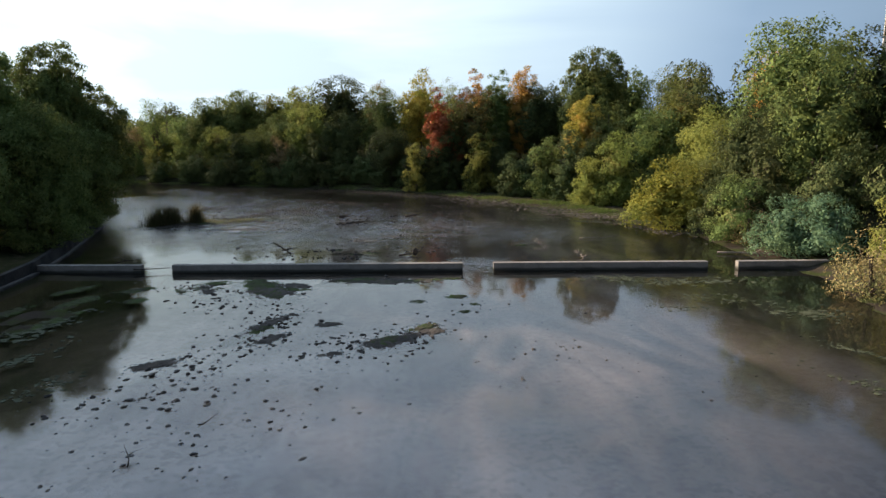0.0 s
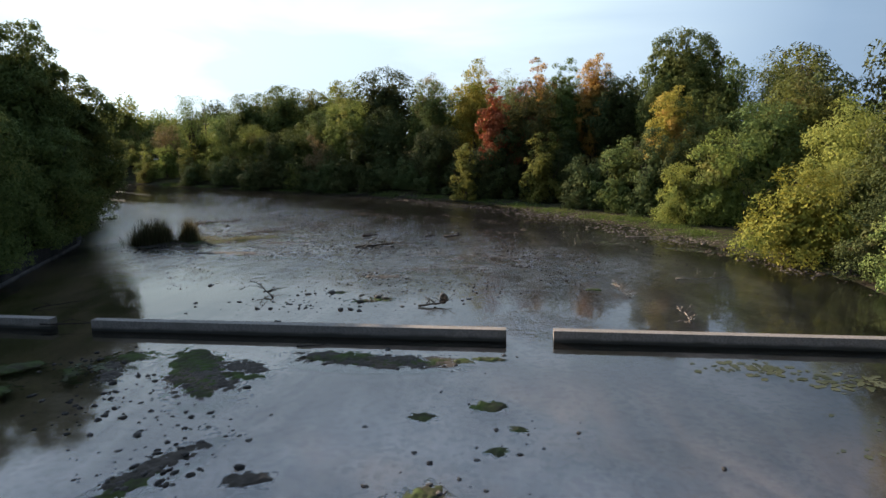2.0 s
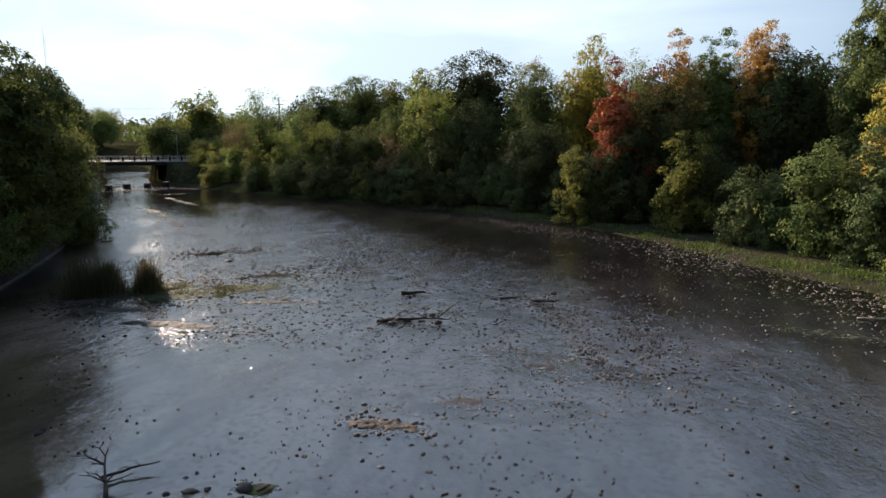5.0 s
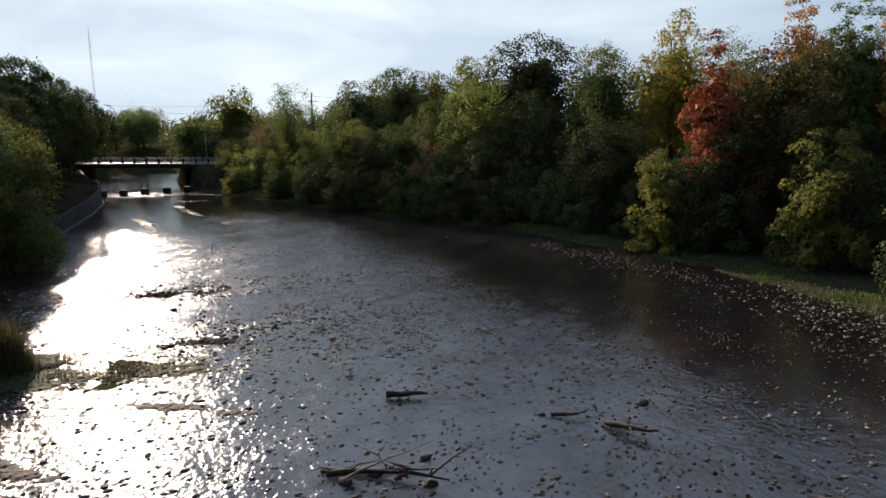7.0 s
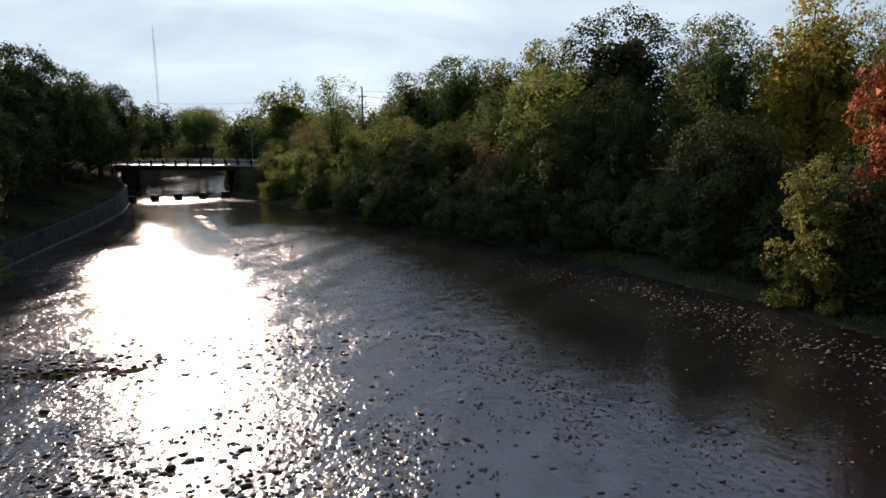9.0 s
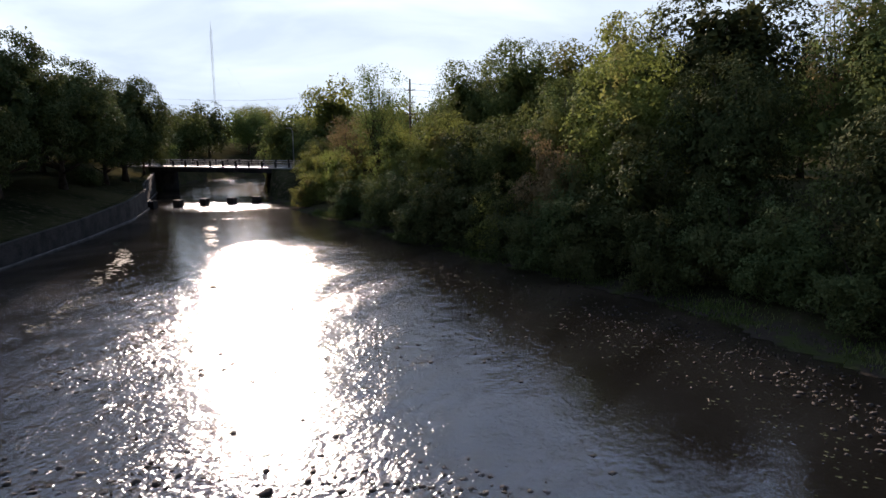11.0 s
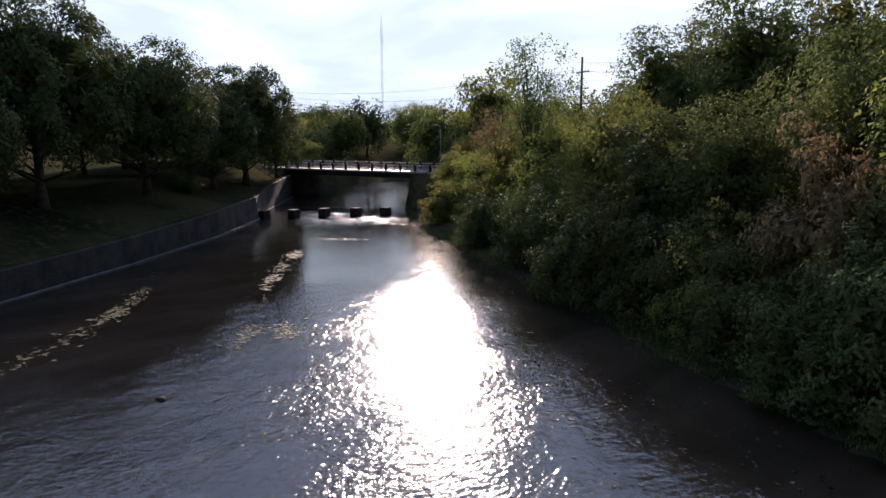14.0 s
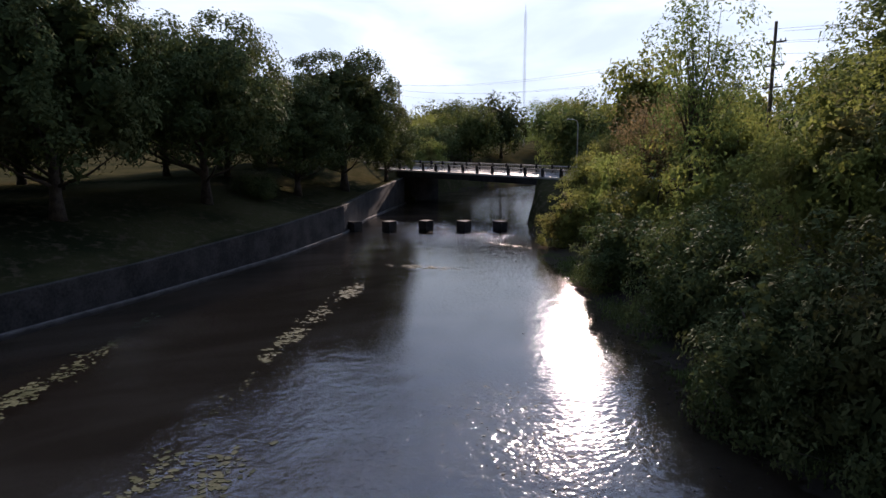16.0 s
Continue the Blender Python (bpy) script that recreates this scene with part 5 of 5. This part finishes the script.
# ---- reeds and grass ----
def blades(name, label, spots, n, h0, h1, width, seed, category, material=REED):
    """Thin bent blades, as one stand; spots: x, y, half length, half width, turn."""
    rng = np.random.RandomState(seed)
    verts, faces = [], []
    for x, y, a, b, turn in spots:
        c, s = math.cos(radians(turn)), math.sin(radians(turn))
        u, v = rng.normal(size=n) * a * 0.5, rng.normal(size=n) * b * 0.5
        px, py = x + u * c - v * s, y + u * s + v * c
        z = ground_height(np.stack((px, py), 1))[0]
        for k in range(n):
            crest = math.exp(-0.55 * ((2 * u[k] / a) ** 2 + (2 * v[k] / b) ** 2) / 4)  # lower towards the rim
            h, t, lean = h0 + (h1 - h0) * rng.rand() * crest, rng.rand() * 6.28, 0.6 * rng.rand()
            dx, dy, w = math.cos(t), math.sin(t), width * (0.6 + 0.8 * rng.rand())
            p = np.array((px[k], py[k], max(z[k], -0.2)))
            i = len(verts)
            verts += [tuple(p + (-dy * w, dx * w, 0)), tuple(p + (dy * w, -dx * w, 0)),
                      tuple(p + (dx * lean * h * .4 + dy * w * .7, dy * lean * h * .4 - dx * w * .7, h * 0.6)),
                      tuple(p + (dx * lean * h * .4 - dy * w * .7, dy * lean * h * .4 + dx * w * .7, h * 0.6)),
                      tuple(p + (dx * lean * h, dy * lean * h, h))]
            faces += [(i, i + 1, i + 2, i + 3), (i + 3, i + 2, i + 4)]
    return tagged(new(name, mesh_from(name, verts, faces, [material])), label, category, kind="stuff")


blades("reeds", "tall brown-green reeds growing on a small island", [(-39.6, 89.8, 1.9, 1.5, 0), (-38.0, 90.4, 1.3, 1.1, 0), (-35.2, 91.6, 1.0, .8, 10)], 1100, .4, 3.4, .022, 3, "reeds")
blades("reeds", "short brown grass tufts on the river islands", [(-32, 92, 3, 1.2, 20), (-34, 94, 2, 1, 0), (-29, 94, 3, 1, 30)], 220, .12, .4, .025, 4, "reeds")
flat_spots = [(22, 104, 4, 2.5, -55), (24, 98, 3, 2, -60), (15, 113, 4, 2.5, -50), (9, 121, 5, 2.5, -50), (4, 129, 4, 2.5, -45), (-3, 136, 5, 2, -40), (-12, 143, 5, 2, -35), (-22, 149, 5, 2, -30),
              (27, 90, 3, 1.5, -70), (19, 110, 4, 2.5, -50), (-35, 155, 5, 1.5, -25), (-46, 159, 5, 1.5, -25), (-58, 164, 5, 1.5, -25), (-70, 170, 5, 1.5, -25), (-82, 176, 5, 1.5, -25)]
GRASS_BLADE = leaf_material("grass_blades", (0.05, 0.075, 0.02), (0.11, 0.14, 0.035), (0.13, 0.13, 0.05), 0.2)
blades("bank_grass", "long green grass on the flat river bank", flat_spots, 1100, .08, .4, .03, 6, "grass", GRASS_BLADE)


# ---- poles, wires, mast and street lamp ----
def utility_pole(x, y, top, arms, turn):
    z = float(ground_height(np.array([[x, y]]))[0][0])
    ob = empty("utility_pole", pose(x, y, z, 0, 0, turn), "tall dark wooden utility pole with crossarms and insulators", "utility pole", "utility poles")
    h = top - z
    part("shaft", mesh_from("shaft", *tube([(0, 0, -0.5), (0, 0, h * .5), (0, 0, h)], [.24, .19, .14], 10), [POLE_WOOD], True), None, ob)
    for d in arms:
        arm = part("crossarm", box(bmesh.new(), (2.4, .12, .14), (0, .14, h - d), .01), POLE_WOOD, ob)
        for k in (-1.1, -.55, .55, 1.1):
            part("insulator", mesh_from("insulator", *tube([(k, .14, h - d + .06), (k, .14, h - d + .2), (k, .14, h - d + .3)], [.04, .07, .03], 7), [STEEL], True), None, arm)
    return (x, y, top)


WIRE = mottled("black_wire", (0.02, 0.02, 0.02), (0.04, 0.04, 0.04), 2, 10, 0.6, 0.1, 0.002)


def wire(p, q, sag):
    pts = [Vector(p).lerp(Vector(q), k / 16) - Vector((0, 0, sag * (1 - (k / 8 - 1) ** 2))) for k in range(17)]
    v, f = tube(pts, [.014] * 17, 4)
    return tagged(new("power_cable", mesh_from("power_cable", v, f, [WIRE])), "thin black sagging power cable between poles", "cable", "power cables")


pa = utility_pole(-83.2, 199.6, 21.4, [1.9, 4.0, 6.0], -10)
pb = utility_pole(-168.5, 199.0, 22.6, [1.2, 2.4], 0)
pc = utility_pole(2.0, 206.0, 22.0, [1.9, 4.0, 6.0], -10)
pd = utility_pole(-250, 192, 23.0, [1.2, 2.4], 0)
for k, d in ((-1.1, 1.6), (1.1, 1.6), (-.9, 3.7), (.9, 3.7), (0, 5.8)):
    for p, q in ((pa, pb), (pc, pa), (pb, pd)):
        wire((p[0], p[1] + k, p[2] - d), (q[0], q[1] + k, q[2] - (d * .5)), 1.6)


def radio_mast(x, y, top):
    z = float(ground_height(np.array([[x, y]]))[0][0])
    ob = empty("radio_mast", pose(x, y, z), "slender guyed lattice radio mast", "radio mast")
    h = top - z
    corners = [(0.38 * math.cos(a), 0.38 * math.sin(a)) for a in (0.5, 2.6, 4.7)]
    for cx, cy in corners:
        part("leg", mesh_from("leg", *tube([(cx, cy, 0), (cx, cy, h - 3)], [.035, .035], 5), [STEEL]), None, ob)
    pieces = []
    for k in range(int((h - 3) / 1.2)):
        for i in range(3):
            a, b = corners[i], corners[(i + 1) % 3]
            pieces.append(tube([(*a, 1.2 * k), (*b, 1.2 * k + 1.2)], [.015, .015], 3))
    part("lattice", mesh_from("lattice", *join(pieces), [STEEL]), None, ob)
    part("antenna", mesh_from("antenna", *tube([(0, 0, h - 3.2), (0, 0, h)], [.07, .03], 6), [STEEL]), None, ob)
    for a in (0.5, 2.6, 4.7):
        part("guy_wire", mesh_from("guy_wire", *tube([(0.38 * math.cos(a), .38 * math.sin(a), h * .8), (26 * math.cos(a), 26 * math.sin(a), 0)], [.012, .012], 3), [STEEL]), None, ob)


radio_mast(-227.5, 271.2, 54.8)


def street_lamp(x, y, z, h, turn):
    ob = empty("street_lamp", pose(x, y, z, 0, 0, turn), "grey steel street lamp with a curved arm on the bridge road", "street lamp", "street lamps")
    part("pole", mesh_from("pole", *tube([(0, 0, 0), (0, 0, h - .8), (.25, 0, h - .2), (.9, 0, h), (1.8, 0, h + .05)], [.11, .08, .06, .05, .05], 8), [STEEL], True), None, ob)
    part("lamp_head", box(bmesh.new(), (.75, .28, .14), (2.1, 0, h + .03), .04), STEEL, ob)


street_lamp(-143.5, 188.6, 5.2, 8.2, -75)
street_lamp(-118.0, 205.0, 5.2, 8.2, -75)


# ---- buildings behind the trees ----
GLASS = Nodes("window_glass", 0.08)
GLASS.bsdf.inputs["Specular IOR Level"].default_value = 0.8
GLASS = GLASS.finish((0.05, 0.065, 0.08))
WHITE = mottled("white_frame", (0.62, 0.61, 0.58), (0.75, 0.74, 0.71), 1.0, 10, 0.6, 0.1, 0.004)


def apartment_block(x, y, turn, w, d, storeys, bays):
    z = float(ground_height(np.array([[x, y]]))[0][0])
    ob = empty("apartment_building", pose(x, y, z, 0, 0, turn), "tall beige apartment block behind the trees", "building")
    h = storeys * 2.85 + 1
    part("wall", box(bmesh.new(), (w, d, h), (w / 2, d / 2, h / 2), .02), STUCCO, ob)
    part("roof", box(bmesh.new(), (w + .4, d + .4, .5), (w / 2, d / 2, h + .25), .05), CONCRETE, ob)

    def window(px, py, pz, face):
        turn_m = Matrix.Rotation(radians(face), 4, "Z")
        fr = part("window", box(bmesh.new(), (1.64, .14, 1.44), (0, 0, 0), .02), WHITE, ob)
        fr.matrix_local = Matrix.Translation((px, py, pz)) @ turn_m
        for k in (-.4, .4):
            pn = part("pane", box(bmesh.new(), (.74, .05, 1.32), (k, -.06, 0), 0), GLASS, fr)
        part("sill", box(bmesh.new(), (1.9, .22, .08), (0, -.08, -.8), .01), CONCRETE, fr)

    for s in range(4, storeys):
        for k in range(bays):
            window(1.6 + k * (w - 3.2) / (bays - 1), -.02, 1.9 + 2.85 * s, 0)
        for k in range(3):
            window(-.02, 1.6 + k * (d - 3.2) / 2, 1.9 + 2.85 * s, 90)


apartment_block(97.2, 149.0, -33, 24, 14, 15, 6)


def house(x, y, turn, w, d, eave, ridge):
    z = float(ground_height(np.array([[x, y]]))[0][0])
    ob = empty("house", pose(x, y, z, 0, 0, turn), "pale house with a dark shingled gable roof among trees", "house")
    e, r = eave - z, ridge - z
    part("wall", box(bmesh.new(), (w, d, e), (0, 0, e / 2), .02), STUCCO, ob)
    o = .5
    roof = mesh_from("roof", [(-w / 2 - o, -d / 2 - o, e - .2), (w / 2 + o, -d / 2 - o, e - .2), (w / 2 + o, 0, r), (-w / 2 - o, 0, r), (-w / 2 - o, d / 2 + o, e - .2), (w / 2 + o, d / 2 + o, e - .2),
                              (-w / 2 - o, -d / 2 - o, e - .45), (w / 2 + o, -d / 2 - o, e - .45), (w / 2 + o, d / 2 + o, e - .45), (-w / 2 - o, d / 2 + o, e - .45)],
                     [(0, 1, 2, 3), (3, 2, 5, 4), (0, 3, 4, 9, 6), (1, 7, 8, 5, 2), (0, 6, 7, 1), (4, 5, 8, 9), (6, 9, 8, 7)], [ROOFING])
    part("roof", roof, None, ob)
    for k in (-1, 0, 1):
        wf = part("window", box(bmesh.new(), (1.5, .12, 1.3), (0, 0, 0), .02), WHITE, ob)
        wf.location = (k * w * .3, -d / 2 - .02, e - 1.6)
        part("pane", box(bmesh.new(), (1.25, .05, 1.05), (0, -.05, 0), 0), GLASS, wf)


house(19, 168, 5, 17, 10, 15.6, 18.9)
